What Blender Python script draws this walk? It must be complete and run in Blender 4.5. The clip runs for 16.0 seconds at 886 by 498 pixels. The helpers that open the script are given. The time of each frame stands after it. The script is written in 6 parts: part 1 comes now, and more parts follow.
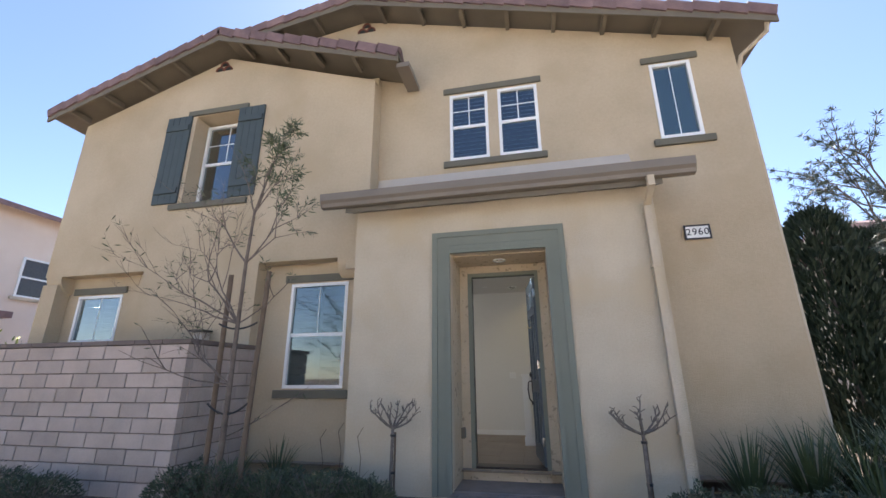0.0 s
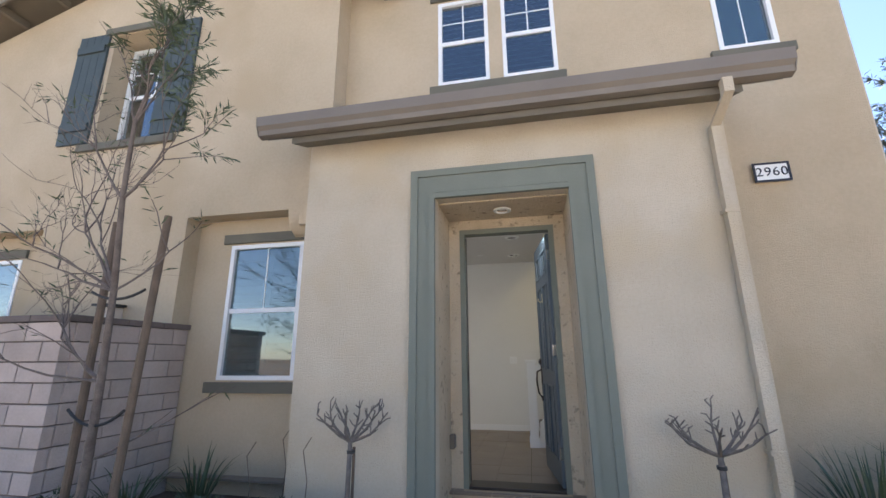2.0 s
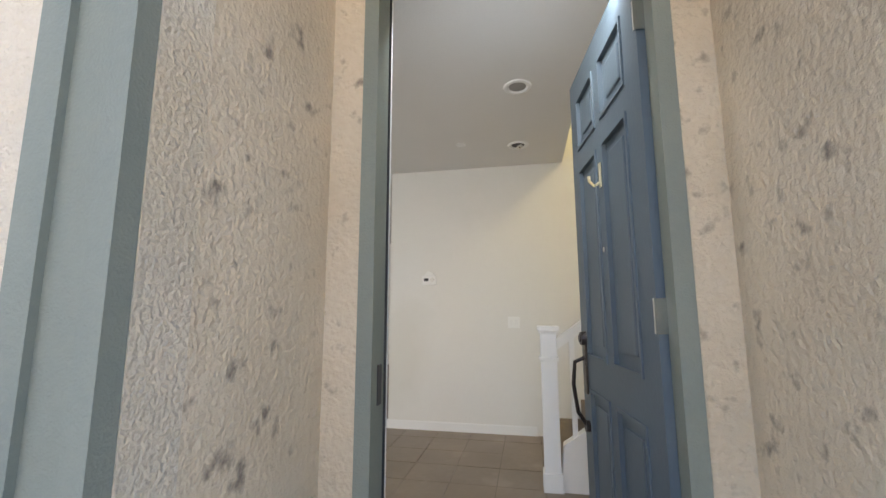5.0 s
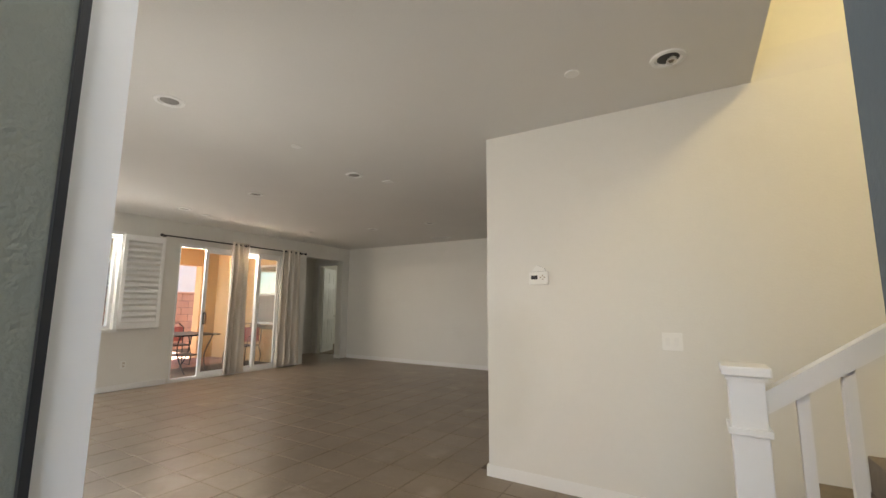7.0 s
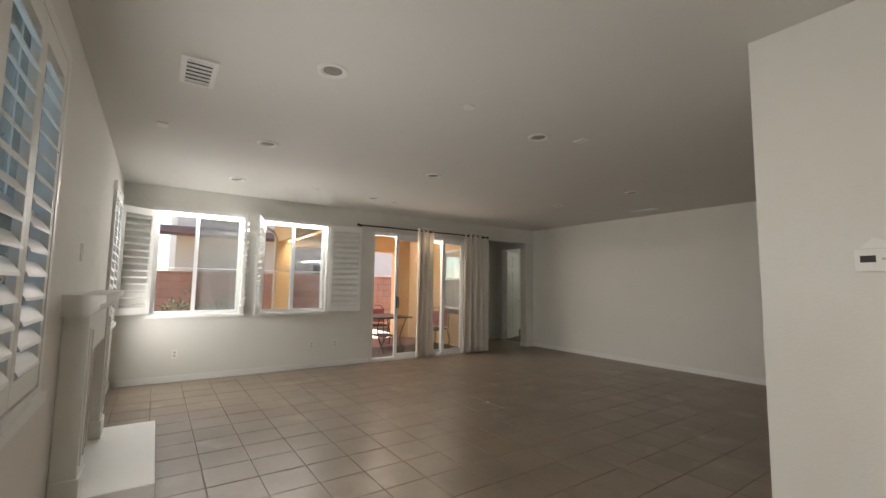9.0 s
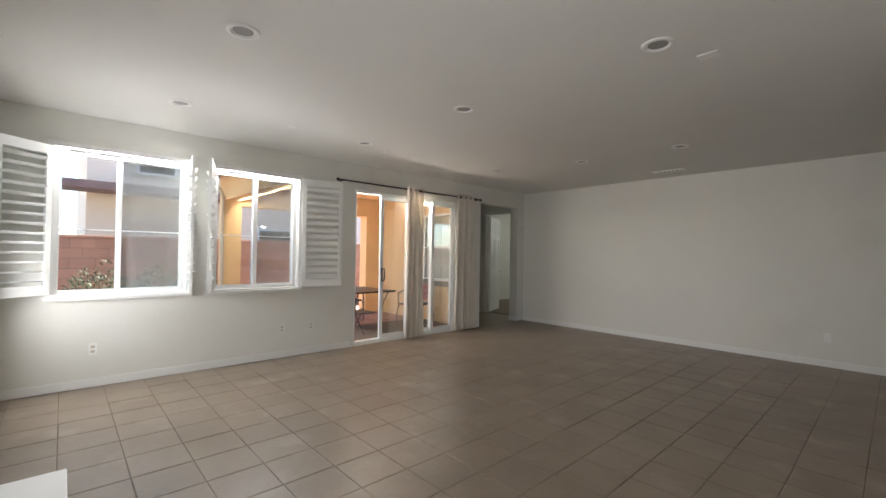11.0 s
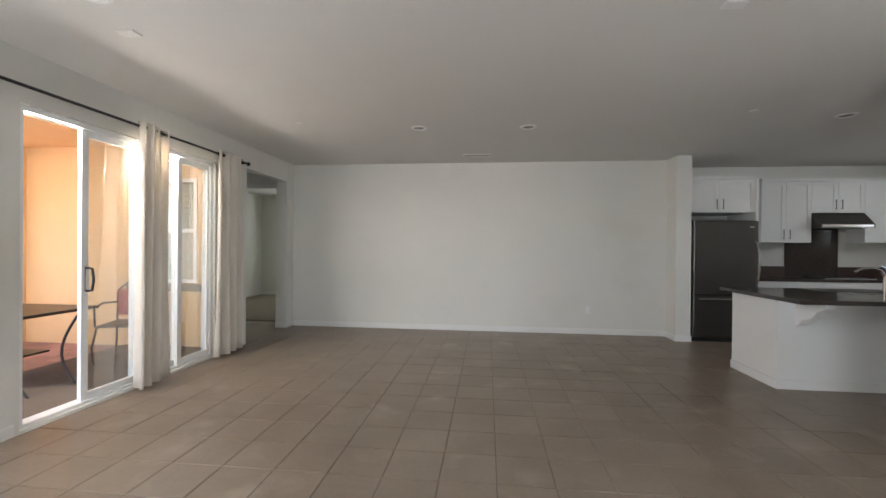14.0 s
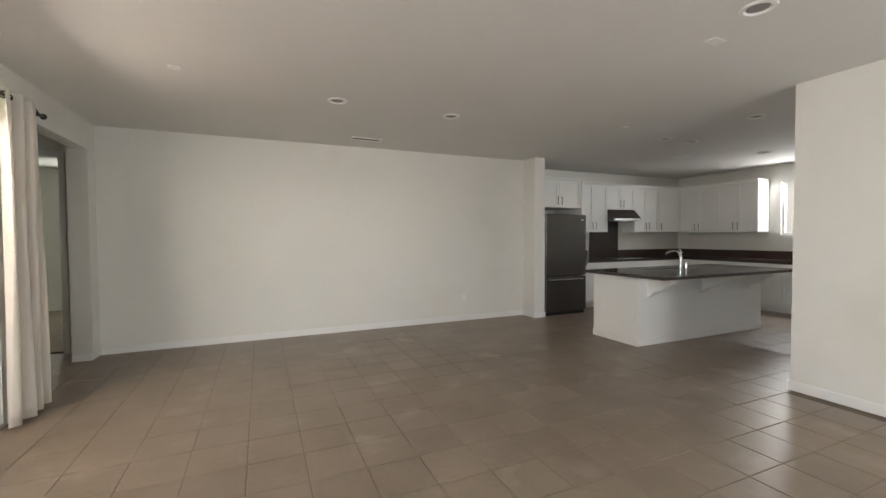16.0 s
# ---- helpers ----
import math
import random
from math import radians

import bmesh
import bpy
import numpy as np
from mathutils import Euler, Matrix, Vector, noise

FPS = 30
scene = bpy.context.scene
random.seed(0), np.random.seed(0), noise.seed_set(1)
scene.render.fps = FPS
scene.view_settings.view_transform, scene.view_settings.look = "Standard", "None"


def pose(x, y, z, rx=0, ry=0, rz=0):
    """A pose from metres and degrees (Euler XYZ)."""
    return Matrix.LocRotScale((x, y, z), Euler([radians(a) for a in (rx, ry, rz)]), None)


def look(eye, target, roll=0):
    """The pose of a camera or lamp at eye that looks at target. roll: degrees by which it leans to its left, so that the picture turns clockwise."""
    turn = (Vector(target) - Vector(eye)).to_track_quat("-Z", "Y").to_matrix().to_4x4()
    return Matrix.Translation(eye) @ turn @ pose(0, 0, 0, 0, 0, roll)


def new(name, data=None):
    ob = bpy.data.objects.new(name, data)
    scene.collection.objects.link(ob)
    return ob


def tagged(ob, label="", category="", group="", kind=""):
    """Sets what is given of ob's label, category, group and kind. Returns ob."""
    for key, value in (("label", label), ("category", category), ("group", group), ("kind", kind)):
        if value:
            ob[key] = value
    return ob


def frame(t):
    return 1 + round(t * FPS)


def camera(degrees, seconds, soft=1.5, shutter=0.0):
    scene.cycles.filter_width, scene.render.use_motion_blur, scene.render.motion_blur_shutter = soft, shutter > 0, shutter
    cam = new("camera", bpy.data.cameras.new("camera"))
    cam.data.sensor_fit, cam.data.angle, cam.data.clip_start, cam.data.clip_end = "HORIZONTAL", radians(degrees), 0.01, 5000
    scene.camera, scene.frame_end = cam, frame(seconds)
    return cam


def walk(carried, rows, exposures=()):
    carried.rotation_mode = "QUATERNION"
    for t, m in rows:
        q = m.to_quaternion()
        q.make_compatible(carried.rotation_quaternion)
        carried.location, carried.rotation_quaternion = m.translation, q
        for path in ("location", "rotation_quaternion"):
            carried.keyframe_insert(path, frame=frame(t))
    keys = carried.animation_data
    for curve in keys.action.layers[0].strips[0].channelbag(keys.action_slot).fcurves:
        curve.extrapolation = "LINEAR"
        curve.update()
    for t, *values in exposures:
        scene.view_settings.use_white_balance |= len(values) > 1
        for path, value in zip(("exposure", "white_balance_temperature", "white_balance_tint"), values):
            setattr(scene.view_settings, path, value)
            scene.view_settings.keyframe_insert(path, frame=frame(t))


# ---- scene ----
cam = camera(93.6, 16.0)
PATH = [
    (0, (0.408, -4.902, 1.058), (-0.001, -3.035, 1.647), -0.4),
    (0.5, (0.398, -4.633, 1.056), (-0.015, -2.766, 1.64), -0.4),
    (1, (0.356, -4.311, 1.065), (-0.052, -2.439, 1.64), -0.4),
    (1.5, (0.24, -3.908, 1.086), (-0.16, -2.026, 1.634), -0.4),
    (2, (0.197, -3.455, 1.146), (-0.19, -1.559, 1.648), -0.4),
    (2.5, (0.157, -2.976, 1.128), (-0.234, -1.068, 1.579), -0.1),
    (3, (0.115, -2.476, 1.155), (-0.268, -0.55, 1.535), 0.0),
    (3.5, (0.089, -2.036, 1.158), (-0.274, -0.097, 1.488), -0.0),
    (6, (0.04, 0.236, 1.283), (-0.457, 2.154, 1.556), -0.2),
    (6.5, (0.049, 0.465, 1.304), (-0.657, 2.316, 1.578), -0.1),
    (7, (0.036, 0.631, 1.312), (-0.982, 2.332, 1.581), 0.3),
    (7.5, (-0.108, 0.888, 1.347), (-1.437, 2.360, 1.606), 0.6),
    (8, (-0.197, 1.040, 1.397), (-1.733, 2.300, 1.627), 0.8),
    (8.5, (-0.326, 1.156, 1.385), (-1.97, 2.279, 1.571), 0.9),
    (11, (-2.077, 1.203, 1.39), (-3.552, 2.552, 1.418), 0.9),
    (11.5, (-2.469, 1.240, 1.386), (-3.793, 2.739, 1.393), 0.9),
    (12, (-2.886, 1.343, 1.378), (-4.043, 2.974, 1.369), 0.8),
    (12.5, (-3.245, 1.446, 1.371), (-4.225, 3.189, 1.354), 0.8),
    (13, (-3.616, 1.530, 1.381), (-4.383, 3.377, 1.359), 0.6),
    (13.5, (-3.972, 1.715, 1.39), (-4.489, 3.647, 1.37), 0.4),
    (14, (-4.293, 1.822, 1.356), (-4.504, 3.811, 1.348), 0.5),
    (14.5, (-4.672, 1.971, 1.391), (-4.529, 3.965, 1.361), -0.0),
    (15, (-5.052, 2.107, 1.378), (-4.608, 4.056, 1.344), -0.2),
    (15.5, (-5.411, 2.266, 1.368), (-4.764, 4.158, 1.33), -0.2),
    (16, (-5.803, 2.420, 1.404), (-5.0, 4.250, 1.344), -0.3),
]
EXPOSURES = [(0.0, 1.65, 6650, 15), (1.5, 1.85, 6550, 15), (2.5, 2.1, 6550, 14), (3.5, 2.4, 6600, 14), (6.0, 3.05, 7100, 14), (7.0, 2.95, 7400, 14), (8.5, 2.6, 7300, 14), (11.0, 2.87, 6700, 13), (13.5, 3.35, 6350, 13), (14.5, 3.45, 6400, 13), (15.5, 3.55, 6750, 13), (16.0, 3.55, 6800, 13)]
walk(cam, [(t, look(eye, target, roll)) for t, eye, target, roll in PATH], EXPOSURES)

# ---- world, sun, window and fill lamps ----
SUN = Vector((-0.06, 0.66, 0.9)).normalized()
world = bpy.data.worlds.new("world")
scene.world = world
world.use_nodes = True
wn = world.node_tree
bg = wn.nodes["Background"]
sky = wn.nodes.new("ShaderNodeTexSky")
sky.sky_type, sky.sun_disc = "NISHITA", False
sky.sun_elevation = math.asin(SUN.z)
sky.sun_rotation = math.atan2(SUN.x, SUN.y)
sky.air_density, sky.dust_density, sky.ozone_density = 0.9, 0.3, 3.0
wn.links.new(sky.outputs[0], bg.inputs[0])
bg.inputs[1].default_value = 0.09
sun = new("sun", bpy.data.lights.new("sun", "SUN"))
sun.data.energy, sun.data.angle, sun.data.color = 5.0, radians(0.6), (1.0, 0.95, 0.87)
sun.matrix_world = look(SUN * 40, (0, 0, 0))


# the rooms lie this much behind the plan's door line
DEPTH = 0.15


def fill_light(eye, target, w, h, watts, color):
    lamp = new("fill_light", bpy.data.lights.new("fill_light", "AREA"))
    lamp.data.shape, lamp.data.size, lamp.data.size_y = "RECTANGLE", w, h
    lamp.data.energy, lamp.data.color = watts, color
    lamp.matrix_world = Matrix.Translation((0, DEPTH, 0)) @ look(eye, target)
    return lamp


DAY = (0.93, 0.97, 1.0)
# lamps in the window and slider heads stand in for the sky's light
fill_light((-7.655, 1.54, 2.36), (-5.6, 1.54, 0.6), 1.0, 0.04, 4.5, DAY)
fill_light((-7.655, 2.90, 2.35), (-5.6, 2.90, 0.6), 0.9, 0.04, 4.5, DAY)
fill_light((-7.665, 5.35, 2.29), (-5.4, 5.35, 0.3), 2.0, 0.03, 8, (1.0, 0.92, 0.82))
fill_light((3.36, 6.59, 2.36), (1.0, 6.59, 0.6), 0.7, 0.04, 3.5, DAY)
# warm lamp added inside the stairwell to brighten the foyer wall
fill_light((2.57, 1.55, 4.7), (0.6, 3.6, 2.6), 0.5, 1.0, 11, (1.0, 0.84, 0.46))
# strip in the front door's head stands in for the sky's light
fill_light((0.0, 0.685, 2.345), (0.0, 3.0, 0.7), 0.8, 0.03, 1.6, (0.84, 0.92, 1.0))
# two lamps added room-side of the closed shutters to brighten the back wall
fill_light((-2.70, 0.675, 1.15), (-2.70, 8.0, 1.0), 0.8, 0.4, 4.4, DAY)
fill_light((-6.76, 0.675, 1.15), (-6.76, 8.0, 1.0), 0.8, 0.4, 3.8, DAY)
# strip added under the patio beam to brighten the covered patio
fill_light((-9.2, 3.47, 2.345), (-9.2, 6.8, 0.4), 2.6, 0.03, 8, (1.0, 0.95, 0.88))
# lamp added inside the windowless bedroom so that it looks lit
fill_light((-8.45, 12.4, 2.2), (-8.45, 8, 1.2), 1.6, 0.4, 2.5, (0.93, 1.0, 0.92))

# ---- materials ----
def material(name, color, rough=0.6, color2=None, scale=4.0, fine=60.0, bump=0.0, bump_scale=80.0, metal=0.0,
             mix=0.5, random=0.0, spec=0.5, stain=None, stain_scale=1.2, stain_lo=0.58):
    """Two-scale noise between two colours, fine grain, bump, an optional stain colour."""
    m = bpy.data.materials.new(name)
    m.use_nodes = True
    nt = m.node_tree
    n, l = nt.nodes, nt.links
    b = n["Principled BSDF"]
    b.inputs["Roughness"].default_value = rough
    b.inputs["Metallic"].default_value = metal
    b.inputs["Specular IOR Level"].default_value = spec
    co = n.new("ShaderNodeNewGeometry")
    color2 = color2 or tuple(c * 0.86 for c in color)
    big, small = n.new("ShaderNodeTexNoise"), n.new("ShaderNodeTexNoise")
    big.inputs["Scale"].default_value, big.inputs["Detail"].default_value = scale, 5
    small.inputs["Scale"].default_value, small.inputs["Detail"].default_value = fine, 3
    for t in (big, small):
        l.new(co.outputs["Position"], t.inputs["Vector"])
    add = n.new("ShaderNodeMath")
    add.operation = "MULTIPLY_ADD"
    l.new(small.outputs[0], add.inputs[0])
    add.inputs[1].default_value = 0.35
    l.new(big.outputs[0], add.inputs[2])
    ramp = n.new("ShaderNodeMapRange")
    ramp.inputs[1].default_value, ramp.inputs[2].default_value = 0.45, 0.9
    l.new(add.outputs[0], ramp.inputs[0])
    mx = n.new("ShaderNodeMix")
    mx.data_type = "RGBA"
    mx.inputs[6].default_value, mx.inputs[7].default_value = (*color, 1), (*color2, 1)
    l.new(ramp.outputs[0], mx.inputs[0])
    out = mx.outputs[2]
    if stain:
        sn = n.new("ShaderNodeTexNoise")
        sn.inputs["Scale"].default_value, sn.inputs["Detail"].default_value = stain_scale, 8
        l.new(co.outputs["Position"], sn.inputs["Vector"])
        sr = n.new("ShaderNodeMapRange")
        sr.inputs[1].default_value, sr.inputs[2].default_value = stain_lo, stain_lo + 0.14
        l.new(sn.outputs[0], sr.inputs[0])
        sm = n.new("ShaderNodeMix")
        sm.data_type = "RGBA"
        l.new(sr.outputs[0], sm.inputs[0])
        l.new(out, sm.inputs[6])
        sm.inputs[7].default_value = (*stain, 1)
        out = sm.outputs[2]
    if random:
        info = n.new("ShaderNodeObjectInfo")
        hv = n.new("ShaderNodeHueSaturation")
        rr = n.new("ShaderNodeMapRange")
        rr.inputs[3].default_value, rr.inputs[4].default_value = 1 - random, 1 + random
        l.new(info.outputs["Random"], rr.inputs[0])
        l.new(rr.outputs[0], hv.inputs["Value"])
        l.new(out, hv.inputs["Color"])
        out = hv.outputs[0]
    l.new(out, b.inputs["Base Color"])
    if bump:
        bn = n.new("ShaderNodeTexNoise")
        bn.inputs["Scale"].default_value, bn.inputs["Detail"].default_value = bump_scale, 4
        l.new(co.outputs["Position"], bn.inputs["Vector"])
        bp = n.new("ShaderNodeBump")
        bp.inputs["Strength"].default_value, bp.inputs["Distance"].default_value = bump, 0.01
        l.new(bn.outputs[0], bp.inputs["Height"])
        l.new(bp.outputs[0], b.inputs["Normal"])
    return m


def glass_material(name, tint=(0.97, 0.985, 0.98), gloss=0.04):
    """Thin pane: see-through with a mirror gloss that grows with the angle."""
    m = bpy.data.materials.new(name)
    m.use_nodes = True
    nt = m.node_tree
    nt.nodes.clear()
    out, tr, gl = (nt.nodes.new(k) for k in ("ShaderNodeOutputMaterial", "ShaderNodeBsdfTransparent", "ShaderNodeBsdfGlossy"))
    mixer, lw = nt.nodes.new("ShaderNodeMixShader"), nt.nodes.new("ShaderNodeLayerWeight")
    fr = nt.nodes.new("ShaderNodeMapRange")
    lw.inputs[0].default_value = 0.35
    fr.inputs[3].default_value, fr.inputs[4].default_value = gloss, 0.75
    nt.links.new(lw.outputs["Facing"], fr.inputs[0])
    tr.inputs[0].default_value = (*tint, 1)
    gl.inputs["Roughness"].default_value = 0.01
    nt.links.new(fr.outputs[0], mixer.inputs[0])
    nt.links.new(tr.outputs[0], mixer.inputs[1])
    nt.links.new(gl.outputs[0], mixer.inputs[2])
    nt.links.new(mixer.outputs[0], out.inputs[0])
    return m


M_STUCCO = material("stucco", (0.54, 0.445, 0.315), 0.9, (0.445, 0.36, 0.245), 1.1, 30, 0.9, 85, stain=(0.45, 0.36, 0.24), stain_scale=0.9, stain_lo=0.54)
M_STUCCO_L = material("stucco_pale", (0.60, 0.525, 0.405), 0.9, (0.50, 0.425, 0.315), 1.4, 38, 1.0, 85, stain=(0.53, 0.44, 0.31), stain_scale=1.3, stain_lo=0.52)
M_STUCCO_DIRTY = material("stucco_scuffed", (0.58, 0.48, 0.345), 0.9, (0.50, 0.405, 0.28), 3, 50, 1.0, 55, stain=(0.20, 0.16, 0.12), stain_scale=15.0, stain_lo=0.60)
M_PEACH = material("stucco_peach", (0.74, 0.52, 0.28), 0.9, (0.70, 0.47, 0.25), 1.5, 40, 0.4, 120)
M_TRIM = material("trim_grey_green", (0.20, 0.215, 0.175), 0.75, (0.175, 0.19, 0.155), 2.5, 60, 0.3, 160)
M_SILL = material("trim_olive", (0.15, 0.14, 0.105), 0.8, (0.12, 0.115, 0.09), 3, 70, 0.3, 160)
M_FASCIA = material("fascia_brown", (0.17, 0.145, 0.105), 0.6, (0.14, 0.12, 0.09), 3, 60)
M_GUTTER = material("gutter_brown", (0.20, 0.17, 0.135), 0.4, (0.18, 0.15, 0.12), 3, 60)
M_ROOFTILE = material("roof_tile", (0.24, 0.155, 0.145), 0.8, (0.15, 0.095, 0.095), 5, 60, 0.4, 60, random=0.2)
M_SHUTTER = material("shutter_slate", (0.062, 0.082, 0.085), 0.65, (0.05, 0.068, 0.072), 4, 80)
M_DOOR = material("door_slate", (0.085, 0.115, 0.135), 0.45, (0.075, 0.10, 0.12), 2, 50, 0.08, 60)
M_VINYL = material("white_vinyl", (0.82, 0.83, 0.82), 0.4, (0.79, 0.80, 0.79), 3, 50)
M_WHITE = material("white_paint", (0.80, 0.80, 0.78), 0.5, (0.77, 0.77, 0.745), 2, 40, 0.05, 60)
M_WALL = material("wall_paint", (0.74, 0.73, 0.685), 0.85, (0.71, 0.70, 0.655), 0.9, 25, 0.12, 90, stain=(0.67, 0.655, 0.60), stain_scale=0.7)
M_CEIL = material("ceiling_paint", (0.72, 0.71, 0.68), 0.9, (0.70, 0.69, 0.66), 1.5, 30, 0.15, 110)
M_TILE = material("floor_tile", (0.235, 0.185, 0.14), 0.36, (0.175, 0.135, 0.10), 2.2, 26, 0.06, 40, random=0.07, stain=(0.28, 0.225, 0.175), stain_scale=2.6)
M_GROUT = material("grout", (0.165, 0.13, 0.098), 0.9, (0.085, 0.066, 0.05), 1.3, 60)
M_BLOCK = material("block", (0.52, 0.43, 0.38), 0.9, (0.40, 0.33, 0.285), 3, 40, 0.7, 90, random=0.12)
M_REDBLOCK = material("red_block", (0.46, 0.27, 0.20), 0.9, (0.40, 0.23, 0.17), 3, 40, 0.5, 90, random=0.1)
M_MORTAR = material("mortar", (0.20, 0.165, 0.14), 0.95, (0.16, 0.13, 0.11), 8, 60, 0.4, 80)
M_CAP = material("wall_cap", (0.18, 0.14, 0.12), 0.9, (0.14, 0.11, 0.10), 5, 50, 0.4, 80, random=0.1)
M_SOIL = material("soil", (0.15, 0.11, 0.08), 0.95, (0.08, 0.06, 0.045), 6, 50, 0.9, 40)
M_PAVER = material("paver", (0.24, 0.205, 0.185), 0.85, (0.17, 0.15, 0.14), 5, 60, 0.5, 70, random=0.15)
M_REDPAVER = material("paver_red", (0.42, 0.25, 0.20), 0.85, (0.33, 0.20, 0.165), 4, 60, 0.5, 70, random=0.15)
M_BARK = material("bark", (0.20, 0.16, 0.135), 0.9, (0.11, 0.085, 0.07), 14, 90, 0.8, 60)
M_STAKE = material("stake_wood", (0.17, 0.12, 0.085), 0.85, (0.11, 0.08, 0.055), 9, 90, 0.5, 80)
M_TWIG = material("twig", (0.22, 0.185, 0.155), 0.85, (0.12, 0.10, 0.085), 25, 120, 0.6, 90)
M_LEAF = material("willow_leaf", (0.085, 0.11, 0.05), 0.55, (0.055, 0.075, 0.035), 9, 60)
M_HEDGE = material("shrub_leaf", (0.075, 0.10, 0.055), 0.6, (0.045, 0.065, 0.035), 6, 50)
M_CYPRESS = material("cypress_leaf", (0.03, 0.048, 0.022), 0.7, (0.018, 0.03, 0.014), 5, 50)
M_GRASS = material("strap_leaf", (0.075, 0.105, 0.045), 0.5, (0.05, 0.075, 0.03), 5, 50)
M_PINE = material("feathery_leaf", (0.10, 0.13, 0.10), 0.6, (0.07, 0.095, 0.07), 5, 50)
M_LIME = material("yellow_leaf", (0.30, 0.32, 0.07), 0.55, (0.20, 0.24, 0.05), 5, 50)
M_BLACK = material("black_iron", (0.02, 0.018, 0.017), 0.45, (0.03, 0.027, 0.025), 20, 80)
M_BRONZE = material("dark_bronze", (0.03, 0.024, 0.02), 0.35, (0.045, 0.035, 0.03), 20, 80, metal=0.6)
M_BRASS = material("brass", (0.72, 0.62, 0.38), 0.3, (0.66, 0.56, 0.33), 20, 80, metal=0.7)
M_STEEL = material("stainless", (0.13, 0.12, 0.11), 0.34, (0.115, 0.107, 0.10), 2, 120, metal=0.85)
M_CHROME = material("chrome", (0.75, 0.75, 0.74), 0.15, (0.72, 0.72, 0.71), 4, 60, metal=1.0)
# also colours the sheets and plugs that stand in for shade
M_DARK = material("dark_plastic_and_shade", (0.018, 0.018, 0.018), 0.5, (0.025, 0.025, 0.025), 10, 60)
M_STONE = material("dark_counter", (0.035, 0.027, 0.024), 0.12, (0.06, 0.046, 0.04), 30, 180)
M_SPLASH = material("splash_brown", (0.065, 0.035, 0.027), 0.3, (0.045, 0.026, 0.02), 20, 120)
M_CURTAIN = material("cream_cloth", (0.84, 0.80, 0.72), 0.9, (0.79, 0.74, 0.66), 3, 120, 0.2, 200)
M_CARPET = material("carpet", (0.25, 0.205, 0.16), 0.95, (0.20, 0.165, 0.13), 8, 140, 0.8, 220)
M_BLIND = material("pale_green_blind", (0.42, 0.56, 0.44), 0.7, (0.38, 0.51, 0.40), 2, 40)
M_ENAMEL = material("enamel_plate", (0.85, 0.85, 0.82), 0.25, (0.82, 0.82, 0.79), 5, 60)
M_INK = material("black_ink", (0.012, 0.012, 0.02), 0.4, (0.015, 0.015, 0.022), 5, 60)
M_TERRA = material("terracotta", (0.20, 0.075, 0.05), 0.85, (0.14, 0.055, 0.04), 9, 60)
M_FLASH = material("pale_flashing", (0.55, 0.49, 0.42), 0.7, (0.50, 0.45, 0.38), 4, 50)
M_RED = material("red_cushion", (0.38, 0.11, 0.10), 0.85, (0.32, 0.09, 0.085), 5, 90)
M_PINKWALL = material("neighbour_stucco", (0.74, 0.64, 0.55), 0.9, (0.69, 0.58, 0.49), 1.5, 40, 0.3, 90)
M_GLASS = glass_material("glass", (0.90, 0.92, 0.90), 0.02)
M_GLASS_OUT = glass_material("coated_glass", (0.46, 0.54, 0.55), 0.10)
M_SCREEN = glass_material("insect_screen", (0.88, 0.89, 0.90), 0.0)
snt = M_SCREEN.node_tree
sdf, smx = snt.nodes.new("ShaderNodeBsdfDiffuse"), snt.nodes.new("ShaderNodeMixShader")
sdf.inputs[0].default_value, smx.inputs[0].default_value = (0.55, 0.56, 0.57, 1), 0.24
snt.links.new(snt.nodes["Transparent BSDF"].outputs[0], smx.inputs[1])
snt.links.new(sdf.outputs[0], smx.inputs[2])
snt.links.new(smx.outputs[0], snt.nodes["Material Output"].inputs[0])
M_BAFFLE = material("grey_baffle", (0.30, 0.29, 0.27), 0.5, (0.26, 0.25, 0.235), 9, 60)
# kept pale so that the unseen slab throws more sun onto the house
M_BOUNCE_CONCRETE = material("concrete", (0.58, 0.53, 0.46), 0.9, (0.52, 0.47, 0.40), 1.5, 60, 0.4, 100)


# cloth lets some light through
nt = M_CURTAIN.node_tree
trl, mixc = nt.nodes.new("ShaderNodeBsdfTranslucent"), nt.nodes.new("ShaderNodeMixShader")
trl.inputs[0].default_value = (0.80, 0.70, 0.56, 1)
mixc.inputs[0].default_value = 0.16
nt.links.new(nt.nodes["Principled BSDF"].outputs[0], mixc.inputs[1])
nt.links.new(trl.outputs[0], mixc.inputs[2])
nt.links.new(mixc.outputs[0], nt.nodes["Material Output"].inputs[0])

# ---- building helpers ----
WORLD_OF = {}


def thing(name, label, category, at=(0, 0, 0), group="", kind=""):
    ob = new(name)
    ob.location = at
    ob.empty_display_size = 0.1
    WORLD_OF[ob.name] = Matrix.Translation(at)
    return tagged(ob, label, category, group, kind)


def mesh_of(name, bm, mat, smooth=False):
    me = bpy.data.meshes.new(name)
    bmesh.ops.recalc_face_normals(bm, faces=bm.faces)
    bm.to_mesh(me)
    bm.free()
    me.materials.append(mat)
    if smooth:
        me.polygons.foreach_set("use_smooth", [True] * len(me.polygons))
    return me


def part(name, bm, mat, parent, label="", smooth=False):
    ob = new(name, mesh_of(name, bm, mat, smooth))
    ob.parent = parent
    ob.matrix_parent_inverse = WORLD_OF.get(parent.name, Matrix.Identity(4)).inverted()
    if label:
        tagged(ob, label)
    return ob


def piece(name, me, parent, m):
    """One of many alike pieces that share a mesh."""
    ob = new(name, me)
    ob.parent = parent
    ob.matrix_parent_inverse = WORLD_OF.get(parent.name, Matrix.Identity(4)).inverted()
    ob.matrix_basis = m
    return ob


